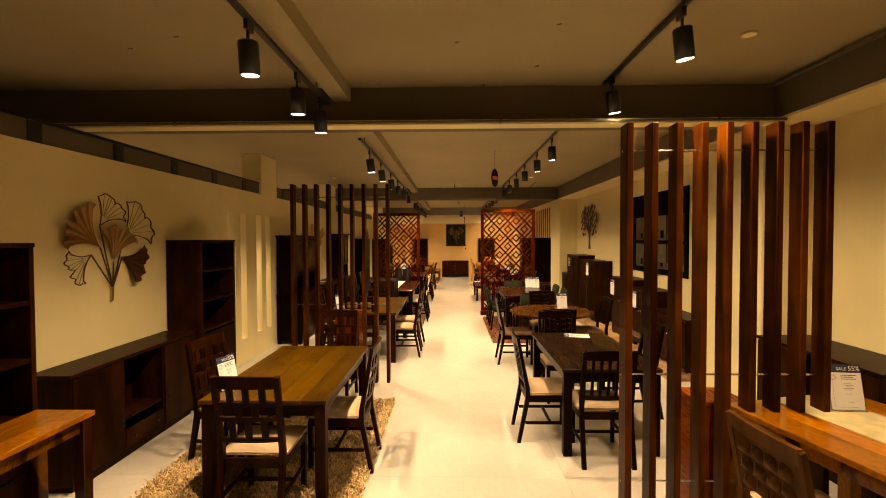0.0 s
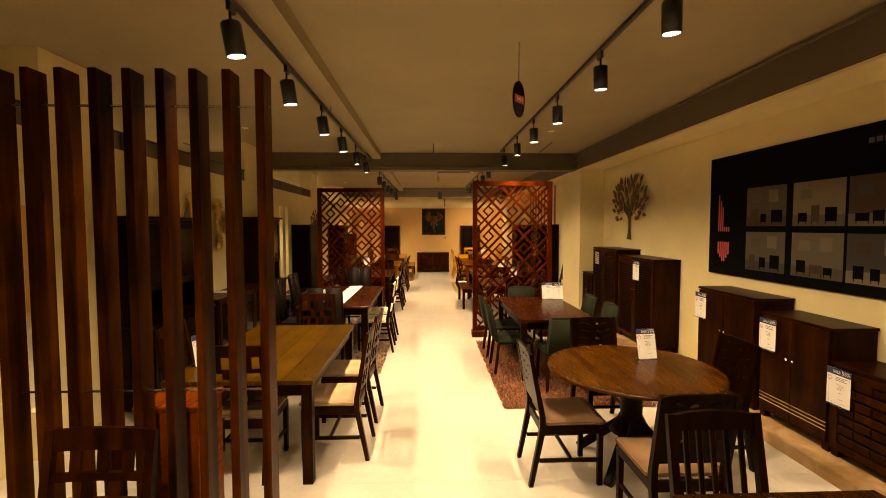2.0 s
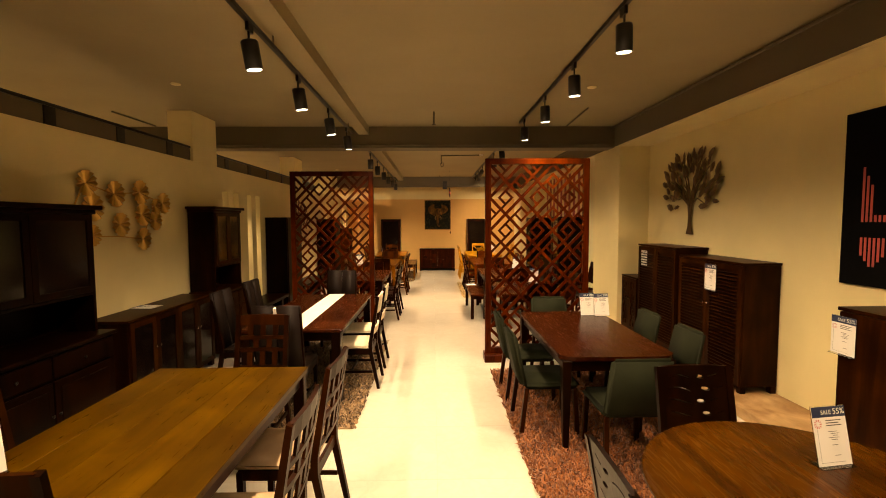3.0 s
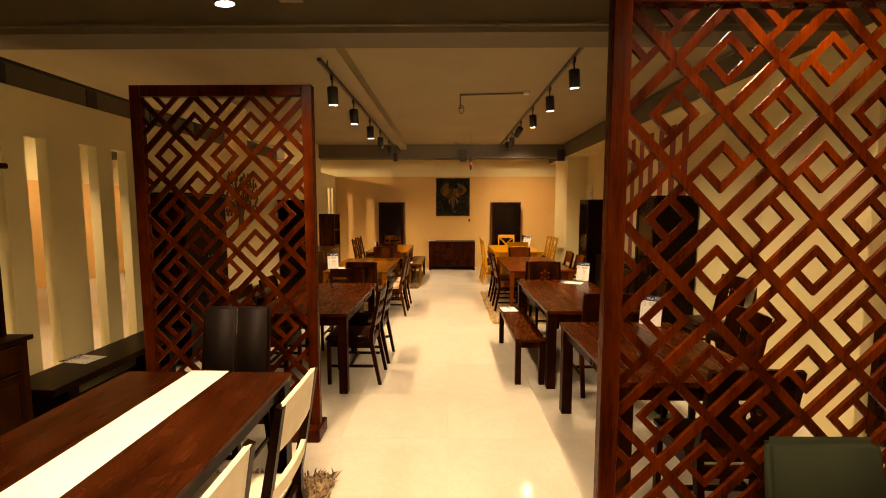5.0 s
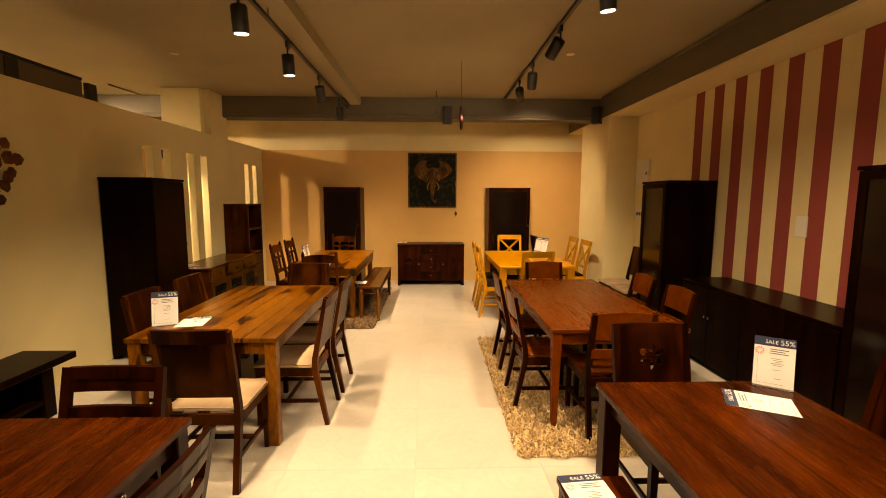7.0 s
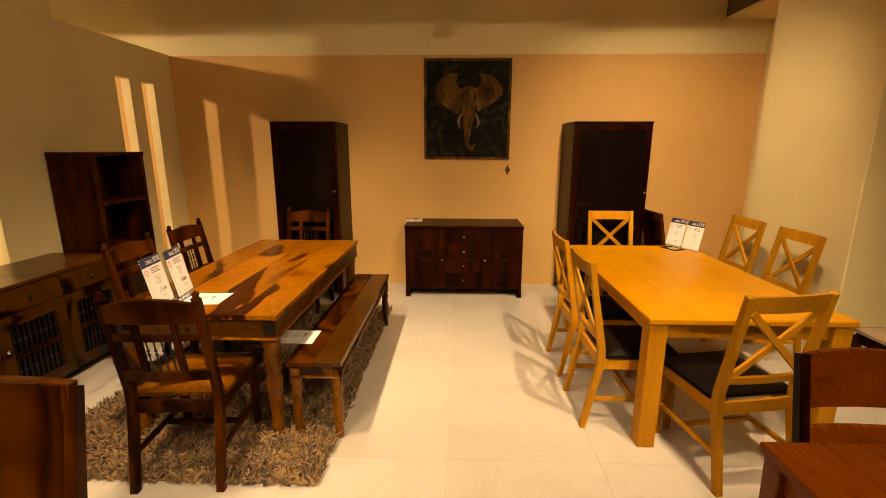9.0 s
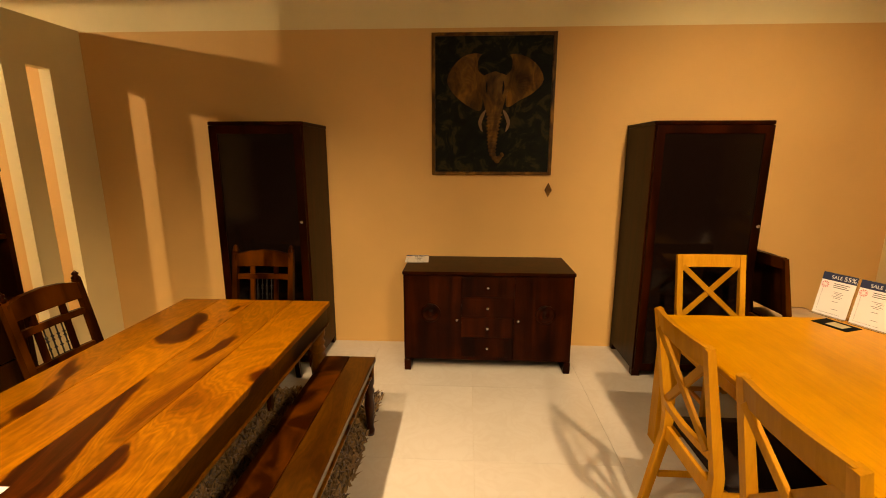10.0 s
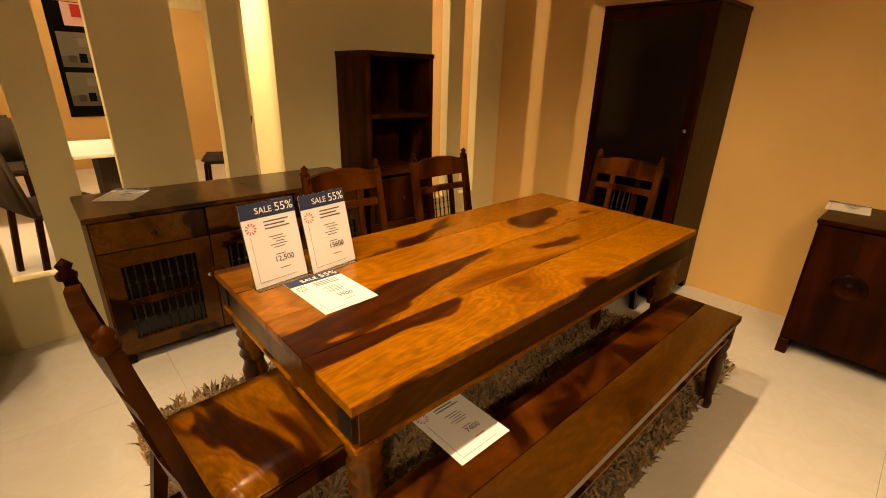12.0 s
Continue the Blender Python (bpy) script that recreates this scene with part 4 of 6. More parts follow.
post_screen(-1.60, -0.362, 4.72, "open divider of nine upright red-brown boards on steel rods")
post_screen(1.56, 2.773, 1.746, "open divider of nine upright red-brown boards on steel rods")
for x0, x1, y0, y1, h in ((-1.10, -0.76, 4.80, 5.1, 0.9), (2.09, 2.41, 1.86, 2.16, 0.80)):
    p = thing("pedestal", "orange-brown wooden display pedestal behind the divider", "pedestal", "pedestals", pose((x0 + x1) / 2, (y0 + y1) / 2, 0))
    hx, hy = (x1 - x0) / 2, (y1 - y0) / 2
    part("body", box(-hx + 0.01, -hy + 0.01, 0, hx - 0.01, hy - 0.01, h - 0.03, 0.004), M_CHERRY, p)
    part("top", box(-hx, -hy, h - 0.03, hx, hy, h, 0.005), M_CHERRY, p)


# ---- carved lattice screens ----
def clip(poly, x0, z0, x1, z1):
    for axis, lim, sign in ((0, x0, 1), (0, x1, -1), (1, z0, 1), (1, z1, -1)):
        out = []
        for a, b in zip(poly, poly[1:] + poly[:1]):
            da, db = sign * (a[axis] - lim), sign * (b[axis] - lim)
            if da >= 0:
                out.append(a)
            if da * db < 0:
                k = da / (da - db)
                out.append((a[0] + k * (b[0] - a[0]), a[1] + k * (b[1] - a[1])))
        poly = out
        if len(poly) < 3:
            return None
    return poly


def lattice_screen(x0, x1, y, label):
    s = thing("lattice_screen", label, "room divider", "carved lattice screens", pose((x0 + x1) / 2, y, 0))
    hw, h, fr, base = (x1 - x0) / 2, 2.575, 0.075, 0.10
    for sx in (-1, 1):
        part("stile", box(sx * (hw - fr / 2) - fr / 2, -0.03, base, sx * (hw - fr / 2) + fr / 2, 0.03, h, 0.005), M_SCREEN, s)
        part("foot_block", box(sx * (hw - 0.11) - 0.125, -0.11, 0, sx * (hw - 0.11) + 0.125, 0.11, base, 0.008), M_SCREEN, s)
    part("top_rail", box(-hw + fr, -0.029, h - fr, hw - fr, 0.029, h, 0.004), M_SCREEN, s)
    part("bottom_rail", box(-hw + fr, -0.029, base, hw - fr, 0.029, base + fr, 0.004), M_SCREEN, s)
    a0, c0, a1, c1 = -hw + fr - 0.004, base + fr - 0.004, hw - fr + 0.004, h - fr + 0.004
    cell, bw, r2 = 0.283, 0.037, 0.70711
    zc = c1 - 2.08 * cell * r2

    def xz(u, v):
        return ((u - v) * r2, zc + 1.04 * (u + v) * r2)

    def piece(name, rects, depth):
        bm = bmesh.new()
        for ua, va, ub, vb in rects:
            poly = clip([xz(ua, va), xz(ub, va), xz(ub, vb), xz(ua, vb)], a0, c0, a1, c1)
            if poly:
                lo = [bm.verts.new((x, -depth, z)) for x, z in poly]
                hi = [bm.verts.new((x, depth, z)) for x, z in poly]
                bm.faces.new(lo)
                bm.faces.new(hi[::-1])
                for k in range(len(lo)):
                    j = (k + 1) % len(lo)
                    bm.faces.new((lo[k], hi[k], hi[j], lo[j]))
        if bm.faces:
            bmesh.ops.recalc_face_normals(bm, faces=bm.faces[:])
            part(name, bm, M_SCREEN, s)
        else:
            bm.free()

    for k in range(-10, 6):
        c = (k + 0.5) * cell
        piece("diagonal_bar", [(c - bw / 2, -4, c + bw / 2, 4)], 0.011)
        piece("diagonal_bar", [(-4, c - bw / 2, 4, c + bw / 2)], 0.0098)
    ro, ri, e = 0.071, 0.043, cell / 2 - bw / 2 + 0.002
    for i in range(-10, 6):
        for j in range(-10, 6):
            u, v = i * cell, j * cell
            x, z = xz(u, v)
            if abs(x) < hw + 0.1 and c0 - 0.15 < z < c1 + 0.15:
                rects = [(u - ro, v - ro, u + ro, v - ri), (u - ro, v + ri, u + ro, v + ro), (u - ro, v - ri, u - ri, v + ri), (u + ri, v - ri, u + ro, v + ri)]
                # each ring is tied to its cell by two arms, at the upper and lower corners or at the side corners
                if (i - j) % 2:
                    rects += [(u + ro, v - ro, u + e, v - ri), (u - e, v + ri, u - ro, v + ro)]
                else:
                    rects += [(u + ro, v + ri, u + e, v + ro), (u - e, v - ro, u - ro, v - ri)]
                piece("diamond", rects, 0.0085)
    return s


lattice_screen(-1.692, -0.402, 11.23, "tall red-brown carved wooden lattice screen")
lattice_screen(1.187, 2.507, 9.835, "tall red-brown carved wooden lattice screen")

# ---- left row ----
GRID = "dark wooden dining chair with a grid back and beige seat"
shag_rug("cream and gold shaggy rug under the dining table", -1.85, -0.19, 1.55, 4.02, M_RUGCREAM, 0.05, 12000, 3)
dining_table("olive-brown rectangular dining table with dark legs", -1.30, -0.405, 1.97, 3.54, M_OLIVE, M_DARK, boards=5)
g0 = dining_chair(GRID, "grid", M_DARK, M_BEIGE, pose(-0.85, 2.02, 0, 0, 0, 180), 1.01)
for x, y, rz in ((-0.47, 2.66, -90), (-0.90, 4.02, 0), (-1.42, 2.75, 78), (-0.33, 6.12, -90), (-0.33, 6.80, -92), (-0.93, 5.90, 180), (-0.92, 7.68, 0), (-1.45, 6.3, 90)):
    copy_thing(g0, pose(x, y, 0, 0, 0, rz))
dining_table("olive-brown rectangular dining table with dark legs", -1.42, -0.37, 5.58, 7.36, M_OLIVE, M_DARK, boards=5)
shag_rug("mottled brown shaggy rug under the dark table", -1.62, -0.15, 7.95, 10.72, M_RUGDARK, 0.045, 12000, 4)
dining_table("dark plum-brown dining table with a white runner", -1.34, -0.36, 8.45, 10.54, M_PLUM, M_BLACKWOOD, leg=0.09)
part("table_runner", box(-0.955, 8.44, 0.7601, -0.735, 10.545, 0.763, 0.001), M_RUNNER, None, "narrow white cloth runner along the dark table", category="table runner")
t0 = dining_chair("tall black leather dining chair with a pale inlay", "tall", M_BLACKWOOD, M_LEATHER, pose(-0.86, 8.42, 0, 0, 0, 180), 1.0, back_mat=M_LEATHER, group="leather chairs")
for x, y, rz in ((-0.85, 10.62, 0), (-1.48, 9.05, 90), (-1.48, 9.85, 90)):
    copy_thing(t0, pose(x, y, 0, 0, 0, rz))
c0 = dining_chair("dark dining chair with a curved cream back", "crest", M_BLACKWOOD, M_CREAM, pose(-0.36, 9.12, 0, 0, 0, -90), 1.0, back_mat=M_CREAM, group="cream-backed chairs")
for y in (9.78,):
    copy_thing(c0, pose(-0.36, y, 0, 0, 0, -90))
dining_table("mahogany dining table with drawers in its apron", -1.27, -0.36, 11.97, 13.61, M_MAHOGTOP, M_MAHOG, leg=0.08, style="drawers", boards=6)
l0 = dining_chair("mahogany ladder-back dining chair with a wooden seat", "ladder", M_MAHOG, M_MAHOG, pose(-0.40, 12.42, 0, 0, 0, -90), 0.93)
for x, y, rz in ((-0.39, 13.02, -91), (-0.76, 13.45, 0), (-1.22, 13.05, 90), (-1.22, 12.4, 90)):
    copy_thing(l0, pose(x, y, 0, 0, 0, rz))
dining_table("rosewood dining table of striped honey and dark boards", -1.35, -0.365, 14.66, 16.43, M_STRIPED, M_SHEEZ, boards=9, leg=0.075)
p0 = dining_chair("rosewood panel-back chair with a plastic-wrapped cushion", "panel", M_JALI, M_BEIGE, pose(-0.66, 14.48, 0, 0, 0, 180), 0.96)
for x, y, rz in ((-0.41, 15.17, -90), (-0.40, 15.72, -90), (-1.26, 15.2, 90), (-1.26, 15.85, 90), (-0.68, 16.35, 0)):
    copy_thing(p0, pose(x, y, 0, 0, 0, rz))
# rosewood table with its bench at the end of the row
shag_rug("taupe-brown shaggy rug under the rosewood table", -1.64, -0.07, 17.37, 19.84, M_RUGTAUPE, 0.055, 15000, 5)
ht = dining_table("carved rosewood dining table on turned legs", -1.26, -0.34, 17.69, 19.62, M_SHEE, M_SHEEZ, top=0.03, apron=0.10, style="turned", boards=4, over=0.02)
part("lower_moulding", boxes([(-0.452, -0.957, 0.612, 0.452, -0.9, 0.628), (-0.452, 0.9, 0.612, 0.452, 0.957, 0.628), (-0.452, -0.9, 0.612, -0.395, 0.9, 0.628), (0.395, -0.9, 0.612, 0.452, 0.9, 0.628)], 0.004), M_SHEE, ht)
for sy in (-1, 1):
    for sx in (-1, 1):
        part("corner_strap", box(sx * 0.41 - 0.03, sy * 0.954 - 0.003, 0.645, sx * 0.41 + 0.03, sy * 0.954 + 0.003, 0.715, 0.001), M_IRON, ht)
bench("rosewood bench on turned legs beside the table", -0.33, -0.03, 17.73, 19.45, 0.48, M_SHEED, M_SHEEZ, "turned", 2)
j0 = dining_chair("rosewood chair with a wrought-iron jali back", "jali", M_JALI, M_SHEEX, pose(-0.75, 17.62, 0, 0, 0, 184), 0.97)
for x, y, rz in ((-1.36, 18.45, 90), (-1.37, 19.12, 90), (-0.95, 19.78, 0)):
    copy_thing(j0, pose(x, y, 0, 0, 0, rz))

# ---- left wall furniture ----
open_shelf("dark wooden bookcase with open shelves", 0.62, 0.36, 1.83, M_WALNUT, pose(XL + 0.19, 1.5, 0, 0, 0, 90), 0.7, "bookcases")
tv_unit("long dark wooden tv unit with an open middle", 1.56, 0.32, 0.89, M_WALNUT, pose(XL + 0.17, 2.89, 0, 0, 0, 90))
open_shelf("dark wooden bookcase with open shelves and drawers", 0.76, 0.38, 1.84, M_WALNUT, pose(XL + 0.20, 4.1, 0, 0, 0, 90), 0.85, "bookcases")
hutch("dark brown glass-fronted hutch cabinet", 1.25, 0.44, 1.94, M_BLACKWOOD, pose(XL + 0.23, 7.38, 0, 0, 0, 90))
cabinet("sideboard", "dark walnut sideboard with glass doors", 1.55, 0.38, 0.90, M_WALNUT, pose(XL + 0.20, 9.05, 0, 0, 0, 90), 4, "glass", 0, 0.07, "sideboard")
hutch("dark brown glass-fronted hutch cabinet", 0.82, 0.44, 2.0, M_WALNUT, pose(XL + 0.23, 10.42, 0, 0, 0, 90))
console("black-brown low bench unit by the wall", 1.62, 0.42, 0.45, M_BLACKWOOD, pose(XL + 0.24, 11.80, 0, 0, 0, 90))
cabinet("tall_cabinet", "tall black-brown wooden cabinet", 0.88, 0.40, 1.88, M_BLACKWOOD, pose(XL + 0.21, 13.12, 0, 0, 0, 90), 2, "", 0, 0.05, "cabinet", group="tall dark cabinets")
console("black-brown low bench unit by the wall", 1.75, 0.42, 0.45, M_BLACKWOOD, pose(XL + 0.24, 14.47, 0, 0, 0, 90))
cabinet("tall_cabinet", "tall black-brown wooden cabinet", 0.58, 0.50, 1.87, M_BLACKWOOD, pose(XL + 0.26, 16.64, 0, 0, 0, 90), 1, "", 0, 0.04, "cabinet", group="tall dark cabinets")
cabinet("sideboard", "rosewood sideboard with drawers and iron jali doors", 1.46, 0.50, 0.79, M_JALI, pose(XL + 0.27, 18.14, 0, 0, 0, 90), 3, "jali", 3, 0.06, "sideboard", top_mat=M_SHEED)
open_shelf("rosewood bookcase with open shelves and drawers", 0.57, 0.38, 1.54, M_JALI, pose(XL + 0.20, 19.285, 0, 0, 0, 90), 0.75, "bookcases", 2)

# ---- end wall ----
cabinet("tall_cabinet", "tall dark cabinet with a glass door", 0.68, 0.53, 1.87, M_MAHOG, pose(-1.005, 20.49, 0), 1, "glass", 0, 0.05, "cabinet", group="tall dark cabinets", over=0.004)
cabinet("tall_cabinet", "tall dark cabinet with a glass door", 0.78, 0.53, 1.87, M_MAHOG, pose(2.15, 20.49, 0), 1, "glass", 0, 0.05, "cabinet", group="tall dark cabinets", over=0.004)
ch = thing("chest_of_drawers", "dark mahogany chest with middle drawers and doors", "sideboard", "", pose(0.662, 20.49, 0))
part("body", boxes([(-0.635, -0.25, 0.09, 0.635, 0.26, 0.77), (-0.635, -0.262, 0.0, -0.585, 0.26, 0.09), (0.585, -0.262, 0.0, 0.635, 0.26, 0.09)], 0.003), M_MAHOG, ch)
part("top", box(-0.64, -0.27, 0.77, 0.64, 0.26, 0.795, 0.004), M_MAHOG, ch)
for k in range(4):
    z = 0.12 + 0.16 * k
    dr = part("drawer_front", box(-0.196, -0.256, z, 0.196, -0.248, z + 0.158, 0.001), M_MAHOG, ch)
    part("knob", lathe([(0.004, 0), (0.011, 0.008), (0.011, 0.014), (0.002, 0.018)], 10), M_CHROME, dr).matrix_basis = pose(0, -0.256, z + 0.075, 90, 0, 0)
for sx in (-1, 1):
    a, b = sorted((sx * 0.198, sx * 0.62))
    dr = part("door", box(a, -0.256, 0.10, b, -0.248, 0.764, 0.001), M_MAHOG, ch)
    part("knob", lathe([(0.004, 0), (0.011, 0.008), (0.011, 0.014), (0.002, 0.018)], 10), M_CHROME, dr).matrix_basis = pose(sx * 0.23, -0.256, 0.42, 90, 0, 0)
    part("rosette", lathe([(0.075, 0), (0.075, 0.006), (0.055, 0.008), (0.05, 0.002), (0.02, 0.002), (0.018, 0.008), (0.001, 0.008)], 20), M_MAHOG, dr).matrix_basis = pose(sx * 0.43, -0.256, 0.47, 90, 0, 0)

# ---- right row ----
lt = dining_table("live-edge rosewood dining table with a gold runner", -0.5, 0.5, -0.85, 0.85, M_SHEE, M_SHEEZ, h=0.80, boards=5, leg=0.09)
lt.matrix_basis = pose(2.9, 1.12, 0, 0, 0, 11.5)
part("table_runner", box(-0.14, -0.855, 0, 0.26, 0.855, 0.003, 0.001), M_GOLDCLOTH, None, "shiny gold cloth runner along the live-edge table", category="table runner").matrix_basis = pose(2.9, 1.12, 0.8003, 0, 0, 11.5)
s = dining_chair("tan-brown chair with a studded square-panel back", "panel", M_TAN, M_BEIGE, pose(2.30, 1.17, 0, 0, 0, 93), 0.93, w=0.5)
for i in range(4):
    for k in range(3):
        z = 0.60 + 0.094 * k
        part("stud_block", lathe([(0.058, 0), (0.058, 0.004), (0.003, 0.03)], 4), M_TAN, s).matrix_basis = pose(-0.135 + 0.09 * i, 0.224 + 0.085 * (z - 0.46) / 0.47, z, -80, 0, 0) @ pose(0, 0, 0, 0, 0, 45)
tv_unit("low dark wooden unit behind the divider", 1.2, 0.5, 0.96, M_WALNUT, pose(3.60, 2.55, 0, 0, 0, -90))
dining_table("live-edge rosewood side table with a printed sheet", -2.28, -1.885, 0.2, 1.8, M_SHEE, M_SHEEZ, boards=3, leg=0.07)
SL = "dark wooden slat-back dining chair with a cream seat"
dining_table("black-brown rectangular dining table", 1.41, 2.26, 2.72, 4.19, M_DARKTOP, M_BLACKWOOD)
s0 = dining_chair(SL, "slats", M_BLACKWOOD, M_BEIGE, pose(1.37, 3.2, 0, 0, 0, 90), 0.97)
for x, y, rz in ((1.74, 2.82, 180), (2.35, 3.75, -90), (1.76, 4.17, 0)):
    copy_thing(s0, pose(x, y, 0, 0, 0, rz))
rt = thing("round_table", "round walnut dining table with a dark pedestal", "table", "dining tables", pose(2.0, 5.79, 0))
part("tabletop", lathe([(0.60, 0.728), (0.627, 0.735), (0.632, 0.745), (0.627, 0.757), (0.617, 0.76)], 56), M_WALNUTTOP, rt)
part("pedestal", lathe([(0.16, 0.26), (0.13, 0.3), (0.08, 0.4), (0.09, 0.6), (0.2, 0.68), (0.3, 0.7), (0.3, 0.728)], 24), M_BLACKWOOD, rt)
for a in (45, 135, 225, 315):
    ca, sa = math.cos(radians(a)), math.sin(radians(a))
    part("leg", bar((0.06 * ca, 0.06 * sa, 0.34), (0.42 * ca, 0.42 * sa, 0.0), 0.055, 0.07, 0.006, (0, 0, 1)), M_BLACKWOOD, rt)
f0 = dining_chair("dark chair with leaf-shaped cut-outs in its back", "leaf", M_BLACKWOOD, M_BROWNC, pose(1.45, 5.72, 0, 0, 0, 90), 0.95)
for x, y, rz in ((2.04, 6.42, 0), (2.58, 5.85, -90), (1.87, 5.03, 180)):
    copy_thing(f0, pose(x, y, 0, 0, 0, rz))
shag_rug("rust-brown shaggy rug under the plum table", 1.20, 2.75, 6.83, 9.4, M_RUGBROWN, 0.05, 12000, 6)
dining_table("plum-brown dining table with rounded corners", 1.50, 2.40, 7.50, 9.20, M_PLUM, M_BLACKWOOD, style="rounded")
u0 = shell_chair("grey-green upholstered dining chair with dark legs", M_GREEN, pose(1.50, 8.0, 0, 0, 0, 90))
for x, y, rz in ((1.50, 8.72, 90), (1.95, 7.45, 180), (1.95, 9.32, 0), (2.46, 8.0, -90), (2.46, 8.72, -90)):
    copy_thing(u0, pose(x, y, 0, 0, 0, rz))
FL = "mahogany chair with a flower cut into its back"
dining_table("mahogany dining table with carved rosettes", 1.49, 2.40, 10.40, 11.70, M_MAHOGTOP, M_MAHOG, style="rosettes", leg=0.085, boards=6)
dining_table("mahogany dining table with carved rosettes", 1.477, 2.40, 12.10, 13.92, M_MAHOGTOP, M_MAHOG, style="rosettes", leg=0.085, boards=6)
bench("mahogany bench pushed beside the dining table", 1.20, 1.50, 12.2, 13.62, 0.46, M_MAHOGTOP, M_MAHOG)
w0 = dining_chair(FL, "flower", M_MAHOG, M_MAHOG, pose(1.98, 12.22, 0, 0, 0, 180), 0.96)
for x, y, rz in ((1.92, 13.98, 0), (2.44, 13.5, -90), (2.5, 12.75, -90), (2.5, 11.3, -90), (2.0, 10.35, 180), (3.45, 12.95, -90), (3.45, 12.35, -90)):
    copy_thing(w0, pose(x, y, 0, 0, 0, rz))
shag_rug("tan shaggy rug under the cherry table", 1.21, 2.75, 14.48, 16.92, M_RUGCREAM, 0.05, 12000, 7)
dining_table("glossy cherry-red dining table with tapered legs", 1.50, 2.50, 14.82, 16.75, M_CHERRY, M_CHERRY, style="taper", leg=0.07)
r0 = dining_chair("cherry-red dining chair with a curved top panel", "crest", M_MAHOG, M_CHERRY, pose(1.60, 15.35, 0, 0, 0, 90), 0.92, back_mat=M_CHERRY)
for x, y, rz in ((1.60, 16.12, 90), (1.94, 14.95, 180), (2.48, 15.45, -90), (2.48, 16.1, -90), (2.0, 16.72, 0)):
    copy_thing(r0, pose(x, y, 0, 0, 0, rz))
dining_table("pale golden oak dining table with square legs", 1.58, 2.63, 17.72, 19.5, M_OAK, M_OAKZ, leg=0.095, top=0.035)
x0c = dining_chair("golden oak cross-back chair with a dark seat pad", "cross", M_OAKZ, M_LEATHER, pose(1.63, 18.12, 0, 0, 0, 90), 1.0)
for x, y, rz in ((1.63, 18.72, 90), (1.99, 17.72, 190), (2.12, 19.72, 0), (2.90, 18.95, -90), (2.90, 19.58, -90)):
    copy_thing(x0c, pose(x, y, 0, 0, 0, rz))
wp = copy_thing(p0, pose(3.42, 18.15, 0, 0, 0, -90))
copy_thing(p0, pose(3.40, 17.62, 0, 0, 0, -90))

copy_thing(p0, pose(2.94, 20.3, 0, 0, 0, 92))

# ---- right wall furniture on the plinth and beyond ----
SH = "dark brown wooden shoe cabinet against the wall"
cabinet("shoe_cabinet", SH + " with woven door panels", 0.98, 0.36, 0.71, M_WALNUT, pose(3.68, 5.20, 0.1, 0, 0, -90), 2, "weave", 0, 0.06, "shoe cabinet", group="shoe cabinets")
cabinet("shoe_cabinet", SH + " with grooved doors", 0.70, 0.36, 0.96, M_WALNUT, pose(3.68, 6.06, 0.1, 0, 0, -90), 2, "lines", 0, 0.07, "shoe cabinet", group="shoe cabinets")
cabinet("shoe_cabinet", SH + " with plain doors", 0.86, 0.36, 1.06, M_WALNUT, pose(3.68, 6.92, 0.1, 0, 0, -90), 2, "", 0, 0.03, "shoe cabinet", group="shoe cabinets")
cabinet("shoe_cabinet", SH + " with louvred doors", 1.10, 0.36, 1.28, M_WALNUT, pose(3.68, 8.92, 0.1, 0, 0, -90), 2, "louvre", 0, 0.07, "shoe cabinet", group="shoe cabinets")
cabinet("shoe_cabinet", SH + " with louvred doors", 0.98, 0.38, 1.36, M_WALNUT, pose(3.67, 10.0, 0.1, 0, 0, -90), 2, "louvre", 0, 0.07, "shoe cabinet", group="shoe cabinets")
cabinet("shoe_cabinet", SH + " with weave doors", 0.5, 0.36, 0.86, M_WALNUT, pose(3.66, 10.78, 0.1, 0, 0, -90), 2, "weave", 0, 0.05, "shoe cabinet", group="shoe cabinets")
for y in (14.21, 17.0):
    cabinet("tall_cabinet", "tall dark cabinet with a glass door", 0.56, 0.56, 1.88, M_BLACKWOOD, pose(3.57, y, 0, 0, 0, -90), 1, "glass", 0, 0.05, "cabinet", group="tall dark cabinets")
cabinet("sideboard", "dark carved sideboard under the striped wall", 1.85, 0.48, 0.84, M_BLACKWOOD, pose(3.61, 15.5, 0, 0, 0, -90), 4, "", 0, 0.06, "sideboard")
fe = thing("fire_extinguisher", "red fire extinguisher standing on the floor", "fire extinguisher", "", pose(3.22, 20.3, 0))
part("cylinder", lathe([(0.06, 0), (0.065, 0.01), (0.065, 0.34), (0.05, 0.4), (0.02, 0.43), (0.02, 0.45)], 20), M_RED, fe)
part("valve", boxes([(-0.02, -0.015, 0.45, 0.02, 0.015, 0.49), (-0.02, -0.1, 0.48, 0.02, 0.0, 0.495)], 0.003), M_BLACK, fe)
part("hose", bar((0.03, 0, 0.46), (0.085, 0, 0.2), 0.016, 0.016, 0.004, (0, 1, 0)), M_BLACK, fe)


# ---- wall pieces ----
def on_wall(name, label, category, m):
    return thing(name, label, category, "", m)


EAST, WEST, NORTH = (lambda y, z: pose(XR, y, z, 0, 0, -90)), (lambda y, z: pose(XL, y, z, 0, 0, 90)), (lambda x, z: pose(x, YF, z))
